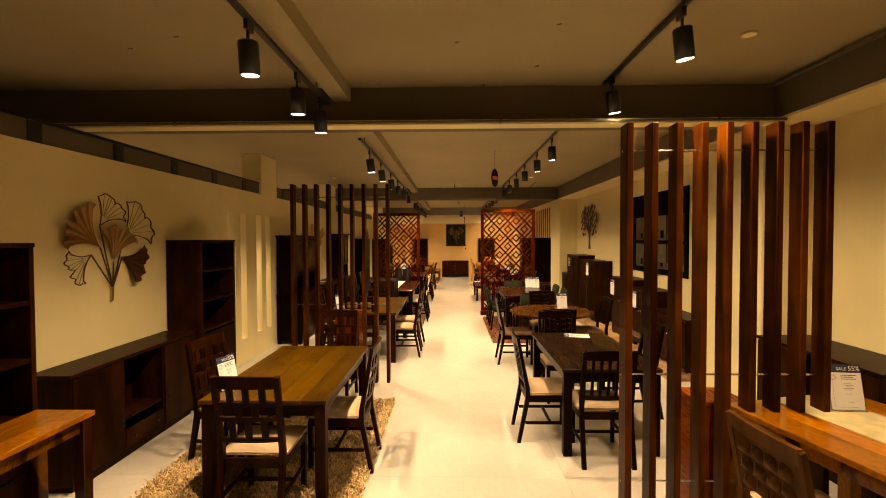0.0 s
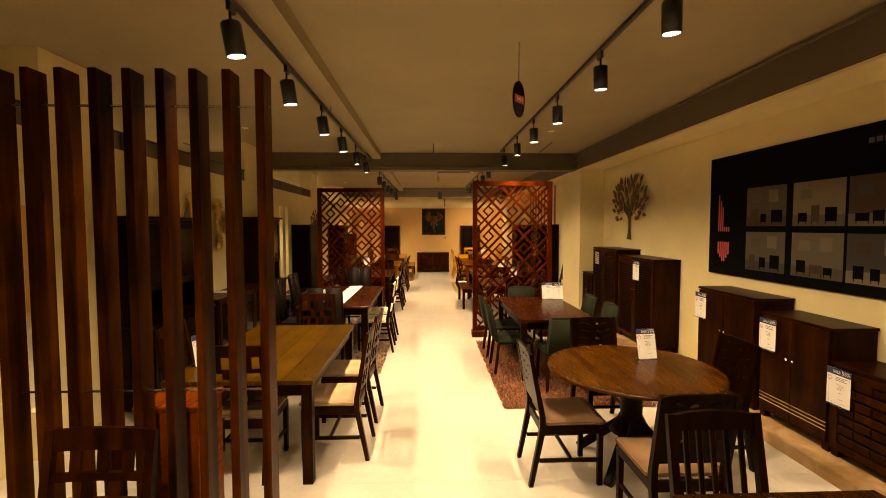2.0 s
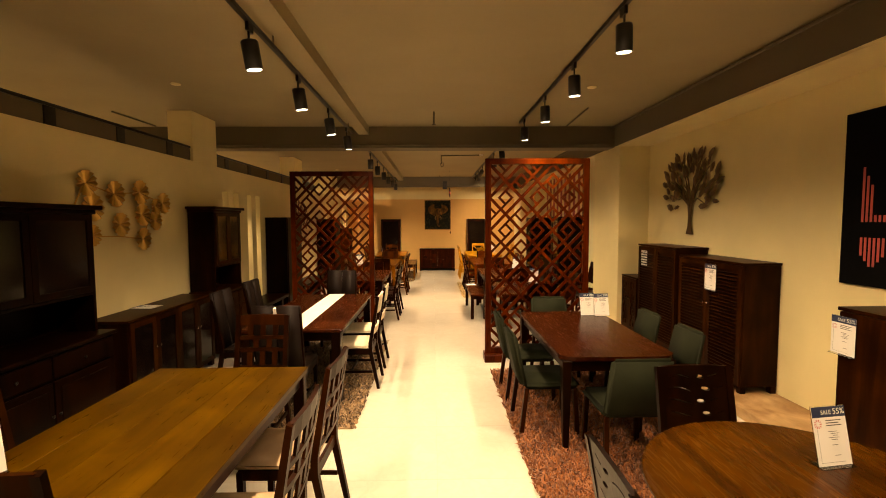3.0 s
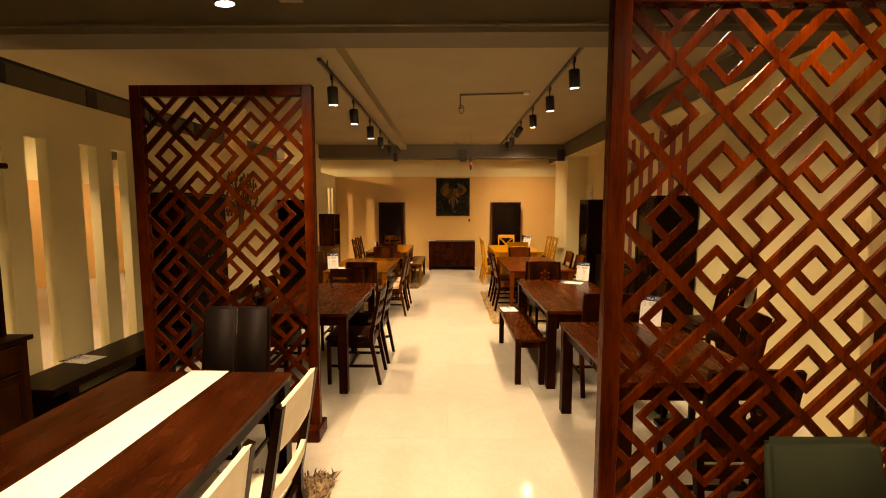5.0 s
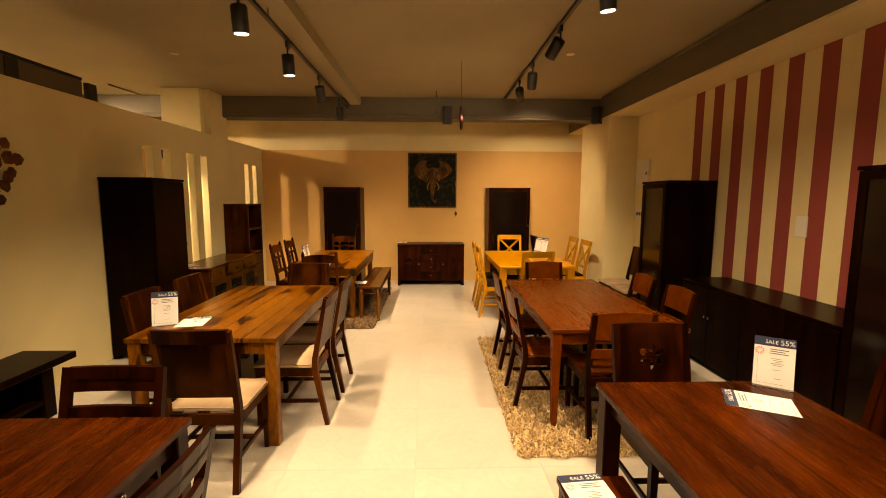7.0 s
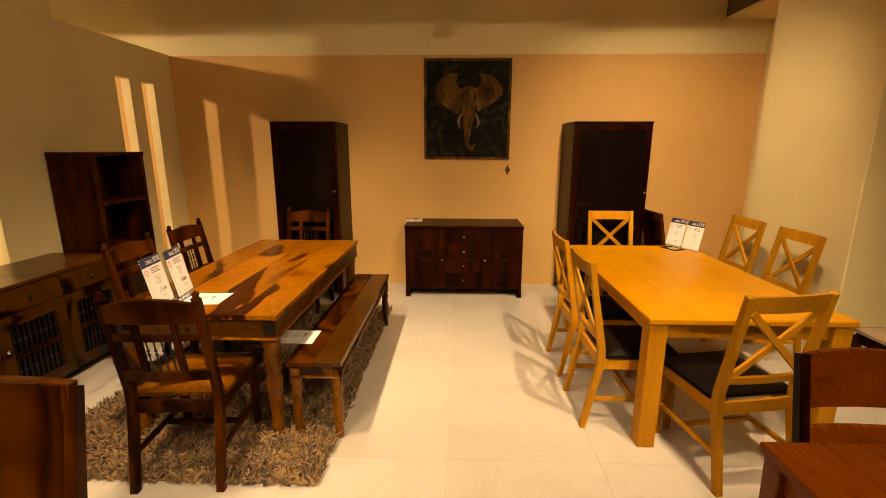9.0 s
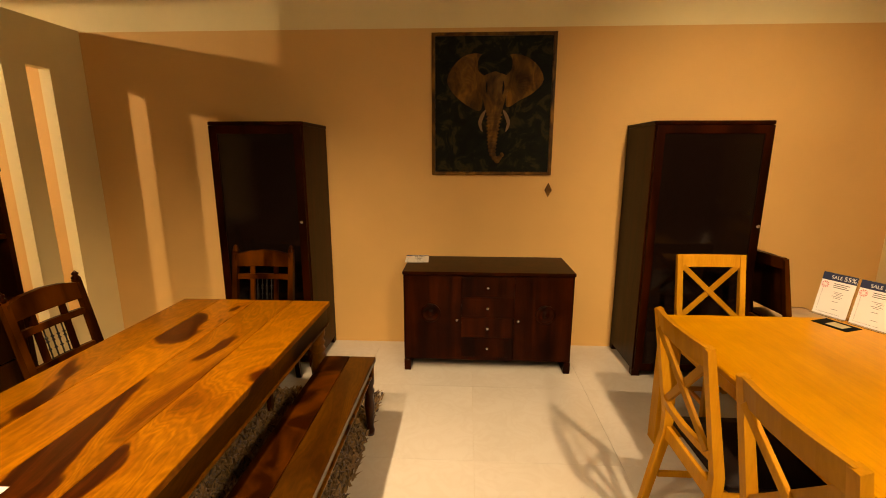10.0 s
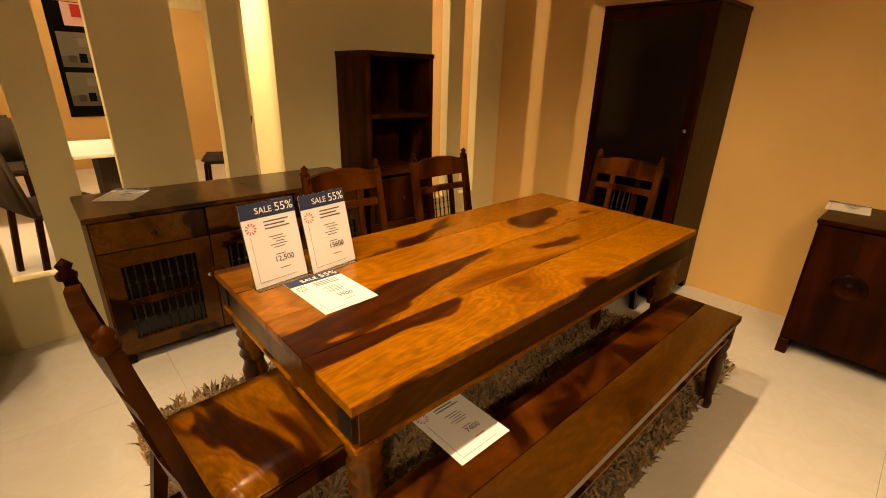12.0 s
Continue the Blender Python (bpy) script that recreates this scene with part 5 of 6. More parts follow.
# stripes: on this wall local +x runs towards smaller y
st = tagged(new("wall_stripes"), "dusty red vertical stripes painted on the wall", "", "", "structure")
for k in range(9):
    y = 14.30 + 0.349 * k
    part("stripe", box(XR - 0.003, y, 0.0, XR - 0.0005, y + 0.165, 2.93, 0), M_STRIPE, st)
# big photo poster
bo = on_wall("photo_board", "large black poster board with six interior photographs", "poster", EAST(6.56, 1.953))
M_PRINT = plain("matt_black_print", (0.004, 0.004, 0.004), 0.9)
M_PRINT.node_tree.nodes["Principled BSDF"].inputs["Specular IOR Level"].default_value = 0.05
part("board", box(-1.195, -0.022, -0.672, 1.195, -0.001, 0.672, 0.003), M_PRINT, bo)
PH = [plain("photo_tone_%d" % k, c, 0.45) for k, c in enumerate(((0.075, 0.062, 0.04), (0.17, 0.14, 0.09), (0.045, 0.024, 0.012), (0.09, 0.08, 0.055), (0.12, 0.105, 0.07), (0.04, 0.038, 0.035)))]
for k in range(6):
    x0, z0 = (-0.57, 0.03, 0.58)[k % 3], (-0.12 if k < 3 else -0.58)
    ph = part("photograph", box(x0, -0.025, z0, x0 + 0.52, -0.022, z0 + 0.40, 0), PH[k], bo)
    part("photo_floor", box(x0, -0.0262, z0, x0 + 0.52, -0.0248, z0 + 0.1, 0), PH[(k + 2) % 6], ph)
    bits = random.Random(40 + k)
    low = [x0 + 0.06, x0 + 0.2, x0 + 0.34]
    for q, xa in enumerate(low):
        wd, ht = bits.uniform(0.07, 0.14), bits.uniform(0.06, 0.15)
        part("photo_furniture", box(xa, -0.0272 - 0.0003 * q, z0 + 0.04, xa + wd, -0.026, z0 + 0.04 + ht, 0), PH[2] if q == k % 3 else M_PRINT, ph)
        for xb in (xa + 0.005, xa + wd - 0.012):
            part("photo_leg", box(xb, -0.0268, z0 + 0.015, xb + 0.007, -0.026, z0 + 0.04, 0), M_PRINT, ph)
    part("photo_picture", box(x0 + 0.08, -0.0266, z0 + 0.24, x0 + 0.2, -0.0252, z0 + 0.33, 0), PH[(k + 3) % 6], ph)
    part("photo_window", box(x0 + 0.3, -0.0268, z0 + 0.24, x0 + 0.42, -0.0252, z0 + 0.36, 0), PH[1], ph)
for k in range(6):
    x = -1.03 + 0.034 * k
    part("stripe_mark", prism([(x, -0.44 - 0.1 * (1 - abs(k - 2.5) / 2.5)), (x + 0.018, -0.44 - 0.1 * (1 - abs(k - 2.5) / 2.5)), (x + 0.018, -0.30), (x, -0.30)], 0.002, "y", -0.0245), M_PINK, bo)
    part("stripe_mark", prism([(x, -0.18), (x + 0.018, -0.18), (x + 0.018, -0.13 if k > 2 else 0.24 - 0.07 * k), (x, -0.13 if k > 2 else 0.24 - 0.07 * k)], 0.002, "y", -0.0245), M_PINK, bo)
part("printed_lines", boxes([(0.72 + 0.06 * k, -0.0245, 0.52, 0.765 + 0.06 * k, -0.0222, 0.56) for k in range(6)], 0), M_INK, bo)


def leaf_mesh(bm, p, a, ln, wd, y):
    """One pointed, slightly folded leaf in the xz plane."""
    ca, sa = math.cos(a), math.sin(a)
    pts = [(0, 0, 0), (0.3 * ln, wd / 2, 0), (0.7 * ln, wd * 0.42, 0), (ln, 0, 0), (0.7 * ln, -wd * 0.42, 0), (0.3 * ln, -wd / 2, 0)]
    v = [bm.verts.new((p[0] + u * ca - w * sa, y - 0.004 * (abs(w) > 0), p[1] + u * sa + w * ca)) for u, w, _ in pts]
    mid = bm.verts.new((p[0] + 0.5 * ln * ca, y - 0.014, p[1] + 0.5 * ln * sa))
    for k in range(6):
        bm.faces.new((v[k], v[(k + 1) % 6], mid))


def tree_art(m, label, leaf_mat, wide, high, trunk, count, seed, size=0.1, round_leaf=0.5):
    rnd = random.Random(seed)
    t = on_wall("tree_wall_art", label, "wall art", m)
    part("trunk", prism([(-0.75 * trunk, -high * 0.5), (0.75 * trunk, -high * 0.5), (0.36 * trunk, -high * 0.40), (0.30 * trunk, -high * 0.28), (0.62 * trunk, -high * 0.08), (0.40 * trunk, -high * 0.06), (0.0, -high * 0.18), (-0.40 * trunk, -high * 0.06), (-0.62 * trunk, -high * 0.08), (-0.30 * trunk, -high * 0.28), (-0.36 * trunk, -high * 0.40)], 0.012, "y", -0.03), leaf_mat, t)
    spots = []
    while len(spots) < count:
        u, v = rnd.uniform(-1, 1), rnd.uniform(-0.75, 1)
        r = u * u + v * v
        if r < 1 and not (v < -0.1 and abs(u) < 0.32) and all((u - a) ** 2 + (v - b) ** 2 > 0.016 for a, b in spots):
            spots.append((u, v))
    for k, (u, v) in enumerate(spots):
        px, pz = wide * 0.46 * u, high * (0.08 + 0.38 * v)
        a = math.atan2(pz + high * 0.2, px) + rnd.uniform(-0.5, 0.5)
        bm = bmesh.new()
        ln = size * rnd.uniform(0.8, 1.25)
        leaf_mesh(bm, (px, pz), a, ln, ln * round_leaf * rnd.uniform(0.8, 1.2), -0.030 - 0.003 * (k % 7))
        part("leaf", bm, leaf_mat, t)
        if k % 3 == 0:
            mx, mz = px * 0.45, -high * 0.02 + 0.35 * pz
            part("branch", bar((px * 0.12, -0.022, -high * 0.14), (mx, -0.022, mz), 0.014, 0.01, 0, (0, 1, 0)), leaf_mat, t)
            part("branch", bar((mx, -0.022, mz), (px, -0.022, pz), 0.008, 0.008, 0, (0, 1, 0)), leaf_mat, t)
    return t


tree_art(EAST(9.9, 2.15), "bronze metal tree wall art with pointed leaves", M_BRONZE, 1.2, 1.08, 0.10, 62, 11, 0.17, 0.42)
tree_art(WEST(14.84, 1.82), "copper metal tree wall art with round leaves", M_COPPER, 1.28, 0.88, 0.22, 75, 12, 0.10, 0.9)
# gilded ginkgo leaves
gk = on_wall("ginkgo_wall_art", "bronze ginkgo leaf wall sculpture on thin stems", "wall art", WEST(2.96, 1.78))
for bx, bz, a, r, w, solid in ((-0.17, 0.03, 143, 0.42, 78, 1), (-0.27, -0.03, 208, 0.30, 72, 0), (-0.17, 0.22, 58, 0.28, 95, 0), (-0.02, -0.10, 80, 0.33, 95, 1), (0.11, 0.12, 40, 0.36, 105, 0), (0.09, -0.06, -22, 0.30, 95, 1)):
    n, rows = 24, 6
    bm = bmesh.new()
    grid = []
    for q in range(rows + 1):
        f = q / rows
        line = []
        for k in range(n + 1):
            u = k / n * 2 - 1
            b = radians(a + w / 2 * u * (0.45 + 0.55 * f ** 1.3))
            notch = 1 - 0.20 * math.exp(-(u / 0.09) ** 2) - 0.10 * abs(u) ** 5
            rr = r * f * (1 if q < rows else notch * (1 + 0.035 * math.sin(u * 11 + a)))
            line.append(bm.verts.new((bx + rr * math.cos(b), -0.03 - (0.016 * f if k % 4 < 2 else 0.0) - 0.03 * f * f, bz + rr * math.sin(b))))
        grid.append(line)
    if solid:
        for q in range(rows):
            for k in range(n):
                bm.faces.new((grid[q][k], grid[q][k + 1], grid[q + 1][k + 1], grid[q + 1][k]))
        bmesh.ops.remove_doubles(bm, verts=bm.verts[:], dist=1e-5)
        part("ginkgo_leaf", bm, M_COPPER if a < 0 else M_ANTIQUE, gk)
    else:
        path = [g[0].co.copy() for g in grid] + [v.co.copy() for v in grid[-1]] + [g[-1].co.copy() for g in grid[::-1]]
        ribs = [[grid[q][k].co.copy() for q in (2, rows)] for k in range(2, n, 3)]
        bm.free()
        for p, q in zip(path, path[1:]):
            if (p - q).length > 1e-4:
                part("leaf_wire", bar(tuple(p), tuple(q), 0.007, 0.007, 0, (0, 1, 0.01)), M_COPPER, gk)
        for p, q in ribs:
            part("leaf_wire", bar(tuple(p), tuple(q), 0.003, 0.003, 0, (0, 1, 0.01)), M_BRONZE, gk)
    part("stem", bar((-0.03, -0.025, -0.34), (bx, -0.028, bz), 0.009, 0.009, 0, (0, 1, 0)), M_BRONZE, gk)
part("stalk", bar((-0.035, -0.02, -0.46), (-0.03, -0.026, -0.33), 0.022, 0.014, 0.002, (0, 1, 0)), M_GOLD, gk)
# gold disc sculpture
gd = on_wall("disc_wall_art", "gold wall sculpture of ribbed fan discs", "wall art", WEST(8.8, 1.88))
rnd = random.Random(5)
for k, (x, z, r) in enumerate(((-0.66, -0.04, 0.12), (-0.46, 0.28, 0.12), (-0.40, 0.06, 0.13), (-0.42, -0.2, 0.1), (-0.1, 0.2, 0.13), (-0.04, -0.1, 0.12), (0.28, 0.24, 0.13), (0.30, 0.0, 0.12), (0.3, -0.26, 0.12), (0.52, -0.06, 0.11), (0.68, 0.14, 0.12), (0.54, 0.1, 0.09))):
    bm = bmesh.new()
    c = bm.verts.new((x, -0.03, z))
    rim = [bm.verts.new((x + r * math.cos(6.283 * q / 28), -0.045 + (0.012 if q % 2 else -0.012), z + r * math.sin(6.283 * q / 28))) for q in range(28)]
    for q in range(28):
        bm.faces.new((c, rim[q], rim[(q + 1) % 28]))
    part("fan_disc", bm, M_GOLD, gd)
for (a, b) in (((-0.66, -0.04), (-0.46, 0.28)), ((-0.46, 0.28), (-0.1, 0.2)), ((-0.1, 0.2), (0.28, 0.24)), ((0.28, 0.24), (0.68, 0.14)), ((-0.66, -0.2), (-0.04, -0.22)), ((-0.04, -0.22), (0.3, -0.26)), ((0.3, -0.26), (0.54, 0.1))):
    part("rod", bar((a[0], -0.02, a[1]), (b[0], -0.02, b[1]), 0.01, 0.01, 0, (0, 1, 0)), M_GOLD, gd)


# elephant painting
def canvas_mat():
    m, n, l, b = material("dark_canvas", 0.6)
    b.inputs["Specular IOR Level"].default_value = 0.1
    mp = coords(n, l, (1, 1, 1), False)
    t = noise_tex(n, l, mp, 7, 6, 1.5)
    r = ramp(n, [(0.35, (0.004, 0.005, 0.003)), (0.52, (0.007, 0.009, 0.004)), (0.62, (0.034, 0.026, 0.008)), (0.72, (0.012, 0.015, 0.009))])
    l.new(t.outputs["Fac"], r.inputs[0])
    l.new(r.outputs[0], b.inputs["Base Color"])
    bump(n, l, b, t.outputs["Fac"], 0.3, 0.002)
    return m


def gilt_mat():
    m, n, l, b = material("ochre_brushwork", 0.5)
    b.inputs["Specular IOR Level"].default_value = 0.15
    mp = coords(n, l, (7, 7, 4), False)
    t = noise_tex(n, l, mp, 1.6, 4, 0.8)
    r = ramp(n, [(0.30, (0.030, 0.013, 0.002)), (0.52, (0.105, 0.047, 0.005)), (0.75, (0.25, 0.12, 0.013))])
    l.new(t.outputs["Fac"], r.inputs[0])
    l.new(r.outputs[0], b.inputs["Base Color"])
    return m


M_GILT, M_CANVAS, M_IVORY = gilt_mat(), canvas_mat(), plain("ivory_paint", (0.20, 0.11, 0.022), 0.5)
pn = on_wall("elephant_painting", "framed painting of a golden elephant head", "painting", NORTH(0.69, 2.022))
part("frame", boxes([(-0.482, -0.03, -0.54, -0.455, -0.001, 0.54), (0.455, -0.03, -0.54, 0.482, -0.001, 0.54), (-0.455, -0.03, -0.54, 0.455, -0.001, -0.515), (-0.455, -0.03, 0.515, 0.455, -0.001, 0.54)], 0.003), M_GILT, pn)
part("canvas", box(-0.455, -0.016, -0.515, 0.455, -0.002, 0.515, 0), M_CANVAS, pn)
def relief(outline, centre, rise, y, ribs):
    """A painted shape in low relief: folds run from the centre to the outline."""
    bm = bmesh.new()
    rings = []
    for f in (0.04, 0.35, 0.65, 0.88, 1.0):
        ring = []
        for k, (px, pz) in enumerate(outline):
            d = rise * (1 - f ** 3) + (0.011 if ribs and k % 2 else 0.0) * f * (1 - f * 0.6)
            ring.append(bm.verts.new((centre[0] + (px - centre[0]) * f, y - d, centre[1] + (pz - centre[1]) * f)))
        rings.append(ring)
    n = len(outline)
    bm.faces.new(rings[0])
    for a, b in zip(rings, rings[1:]):
        for k in range(n):
            bm.faces.new((a[k], a[(k + 1) % n], b[(k + 1) % n], b[k]))
    bmesh.ops.recalc_face_normals(bm, faces=bm.faces[:])
    return bm


def smooth_outline(points, per=5):
    """A closed curve through the given corners."""
    out, n = [], len(points)
    for k in range(n):
        p0, p1, p2, p3 = (Vector(points[(k + q) % n]) for q in (-1, 0, 1, 2))
        for s in range(per):
            t = s / per
            out.append(tuple(0.5 * (2 * p1 + (p2 - p0) * t + (2 * p0 - 5 * p1 + 4 * p2 - p3) * t * t + (3 * p1 - p0 - 3 * p2 + p3) * t ** 3)))
    return out


for ear, hub in ((((-0.07, 0.36), (-0.20, 0.38), (-0.31, 0.30), (-0.36, 0.18), (-0.29, 0.07), (-0.18, -0.01), (-0.09, -0.03), (-0.08, 0.14)), (-0.09, 0.16)), (((0.11, 0.36), (0.23, 0.37), (0.34, 0.30), (0.39, 0.19), (0.32, 0.10), (0.21, 0.04), (0.11, -0.01), (0.11, 0.14)), (0.12, 0.16))):
    part("ear", relief(smooth_outline(ear), hub, 0.002, -0.0175, True), M_GILT, pn)
part("head", relief(smooth_outline(((-0.10, 0.26), (-0.05, 0.31), (0.08, 0.31), (0.13, 0.26), (0.12, 0.13), (0.09, 0.02), (0.065, -0.06), (0.01, -0.09), (-0.045, -0.06), (-0.07, 0.02), (-0.10, 0.13))), (0.015, 0.12), 0.010, -0.021, False), M_GILT, pn)
part("brow", relief(smooth_outline(((-0.12, 0.27), (-0.10, 0.37), (0.015, 0.41), (0.13, 0.37), (0.14, 0.27), (0.08, 0.22), (0.015, 0.25), (-0.05, 0.22))), (0.015, 0.32), 0.003, -0.027, False), M_CANVAS, pn)
for sx in (-1, 1):
    part("eye", relief(smooth_outline(((0.015 + sx * 0.062, 0.20), (0.015 + sx * 0.075, 0.14), (0.015 + sx * 0.06, 0.08), (0.015 + sx * 0.056, 0.14))), (0.015 + sx * 0.063, 0.14), 0.003, -0.0275, False), M_CANVAS, pn)
    tusk = [(0.015 + sx * x, z) for x, z in ((0.065, -0.03), (0.10, -0.06), (0.125, -0.12), (0.115, -0.17), (0.09, -0.20), (0.10, -0.14), (0.085, -0.09))]
    part("tusk", relief(smooth_outline(tusk), (0.015 + sx * 0.106, -0.12), 0.002, -0.022, False), M_IVORY, pn)
for k in range(16):
    f = k / 15
    cx = 0.015 - 0.012 * math.sin(f * 3) + (0.07 * max(0, f - 0.72) / 0.28 if f > 0.72 else 0)
    cz = -0.07 - 0.36 * min(f, 0.86) / 0.86 + (0.05 * (f - 0.86) / 0.14 if f > 0.86 else 0)
    hw2 = 0.05 * (1 - f) + 0.017
    ring = [(cx + hw2 * math.cos(q * 0.7854), cz + 0.02 * math.sin(q * 0.7854)) for q in range(8)]
    part("trunk_fold", relief(ring, (cx, cz), 0.004, -0.022, False), M_GILT, pn)
tag = on_wall("wall_tag", "small ochre leaf tag on the peach wall", "tag", NORTH(1.16, 1.36))
part("leaf", prism([(0, -0.06), (0.03, 0), (0, 0.06), (-0.03, 0)], 0.006, "y", -0.007), M_GILT, tag)
# electrical fittings
fb = on_wall("fuse_box", "cream metal fuse box cover on the wall", "fuse box", EAST(18.5, 2.05))
part("cover", box(-0.2, -0.03, -0.2, 0.2, -0.001, 0.2, 0.006), M_WHITE, fb)
part("latch", box(0.12, -0.036, -0.02, 0.15, -0.03, 0.02, 0.002), M_INK, fb)
sw = on_wall("switch_plate", "white switch plate with three switches", "switch", EAST(18.55, 1.44))
part("plate", box(-0.13, -0.012, -0.08, 0.13, -0.001, 0.08, 0.004), M_WHITE, sw)
for k in range(3):
    part("switch", box(-0.09 + 0.07 * k, -0.02, -0.02, -0.055 + 0.07 * k, -0.012, 0.03, 0.002), M_INK, sw)
sk = on_wall("socket_plate", "white socket plate on the striped wall", "socket", EAST(15.56, 1.44))
part("plate", box(-0.06, -0.014, -0.09, 0.06, -0.001, 0.09, 0.004), M_WHITE, sk)

# ---- hanging things and pipes ----
for at, txt in ((pose(1.16, 6.0, 2.83, 0, 0, 48), True), (pose(1.02, 17.2, 2.62, 0, 0, 75), False)):
    hs = thing("hanging_sign", "dark red oval hanging sale sign", "hanging sign", "hanging signs", at)
    part("disc", plate(circle(0, 0, 0.085, 0.14, 28), [], 0.012), M_MAHOG, hs)
    part("band", box(-0.07, -0.002, -0.03, 0.07, 0.0, 0.03, 0), M_PINK, hs)
    part("wire", box(-0.002, 0.004, 0.13, 0.002, 0.008, H - at.translation.z, 0), M_BLACK, hs)
    bm = text_mesh("SALE", 0.045)
    bmesh.ops.transform(bm, matrix=pose(0, -0.0035, -0.015, 90, 0, 0), verts=bm.verts)
    part("printed_word", bm, M_PAPER, hs)
for k, y in enumerate((2.888, 11.24, 19.14)):
    pp = thing("conduit", "thin painted conduit along the cross beam", "pipe", "conduits", pose(0, y, -0.077 if k == 0 else 0))
    part("tube", bar((XO + 0.1, 0, 2.985), (3.39, 0, 2.985), 0.022, 0.022, 0.006, (0, 0, 1)), M_BEAM, pp)
    for x in (-2.0, 0.9, 2.8):
        part("clip", box(x - 0.012, -0.014, 2.97, x + 0.012, 0.02, 3.0, 0.002), M_BEAM, pp)
for x, y, z0 in ((0.76, 3.0, 3.0), (0.72, 14.27, 3.12), (0.55, 10.3, 3.14), (0.74, 18.7, 3.0)):
    hk = thing("ceiling_pipe", "thin pipe drop with a sprinkler head", "sprinkler", "sprinklers", pose(x, y, 0))
    part("drop", bar((0, 0, z0), (0, 0, H), 0.018, 0.018, 0.004, (0, 1, 0)), M_BEAM, hk)
    part("head", lathe([(0.004, -0.05), (0.03, -0.045), (0.03, -0.04), (0.008, -0.035), (0.012, 0.0)], 12, (0, 0, z0)), M_BEAM, hk)
cp = thing("ceiling_conduit", "thin conduit run across the ceiling", "pipe", "conduits", pose(0, 0, 0))
part("tube", bar((0.72, 14.26, 3.252), (1.59, 14.17, 3.252), 0.022, 0.022, 0.005), M_BEAM, cp)
for k in range(10):
    a0, a1 = 0.6283 * k, 0.6283 * (k + 1)
    part("wire_loop", bar((0.735 + 0.035 * math.cos(a0), 14.26, 3.06 + 0.055 * math.sin(a0)), (0.735 + 0.035 * math.cos(a1), 14.262, 3.06 + 0.055 * math.sin(a1)), 0.007, 0.007, 0, (0, 1, 0)), M_BLACK, cp)
part("socket_box", box(1.56, 14.13, 3.235, 1.64, 14.21, 3.2695, 0.003), M_WHITE, cp)
for x0, y0, x1, y1 in ((-3.69, 10.25, -3.67, 11.15), (2.61, 11.17, 2.56, 10.07), (-3.91, 18.46, -3.87, 19.1)):
    c2 = thing("ceiling_conduit", "thin conduit run across the ceiling", "pipe", "conduits", pose(0, 0, 0))
    part("tube", bar((x0, y0, 3.256), (x1, y1, 3.256), 0.02, 0.02, 0.005), M_BEAM, c2)
for x, y in ((-2.2, 17.05), (-2.2, 9.1), (2.5, 2.05), (2.3, 9.2), (2.2, 16.9)):
    cc = thing("round_outlet", "round cream outlet cover on the ceiling", "outlet", "ceiling outlets", pose(x, y, 0))
    part("cap", lathe([(0.05, 3.269), (0.05, 3.262), (0.035, 3.257), (0.001, 3.256)], 18), M_WALL, cc)
for x, y in ((-1.8, 2.05), (-1.37, 1.88), (1.13, 1.77), (1.12, 2.45), (0.49, 2.01), (-1.34, 5.09)):
    hk = thing("ceiling_hook", "short bent wire hook fixed in the ceiling", "hook", "ceiling hooks", pose(x, y, 0))
    part("shank", bar((0, 0, H - 0.055), (0, 0, H), 0.006, 0.006, 0), M_BEAM, hk)
    part("bend", bar((0, 0, H - 0.055), (0.03, 0.01, H - 0.045), 0.006, 0.006, 0), M_BEAM, hk)
ed = thing("wall_conduit", "long dark cable run beside the wall beam", "pipe", "conduits", pose(0, 0, 0))
part("tube", bar((3.34, -3.5, 3.235), (3.34, 18.9, 3.235), 0.03, 0.03, 0.006), M_BEAM, ed)
sp = thing("speaker", "black loudspeaker box fixed to the beam", "speaker", "speakers", pose(0.92, 19.07, 2.98))
part("cabinet", box(-0.07, -0.07, -0.13, 0.07, 0.06, 0.13, 0.008), M_BLACK, sp)
part("grille", box(-0.058, -0.074, -0.115, 0.058, -0.069, 0.115, 0.003), M_IRON, sp)
s2 = copy_thing(sp, pose(3.28, 18.95, 2.98, 0, 0, -40))

# ---- price sheets ----
T = 0.7605
price_card(pose(-1.02, 17.84, T, 0, 0, 97), price="12,500", label="clear stand with a sale sheet on the rosewood table")
price_card(pose(-1.025, 18.04, T, 0, 0, 99), price="15600", label="clear stand with a sale sheet on the rosewood table")
price_card(pose(-0.73, 17.935, T, 0, 0, 92), price="3900", flat=True, label="sale sheet lying flat on the rosewood table")
price_card(pose(-0.255, 18.05, 0.4805, 0, 0, 90), price="7400", flat=True, label="sale sheet lying flat on the rosewood bench")
for x, y, rz in ((2.22, 5.98, 8), (2.22, 8.98, 5), (2.36, 8.94, 5), (-1.26, 14.97, 20), (2.2, 11.6, -38), (2.32, 13.84, -35), (-1.2, 2.23, 72), (-1.3, 5.98, 62), (2.525, 19.52, -68), (2.59, 19.35, -68)):
    price_card(pose(x, y, T, 0, 0, rz), w=0.165, h=0.24)
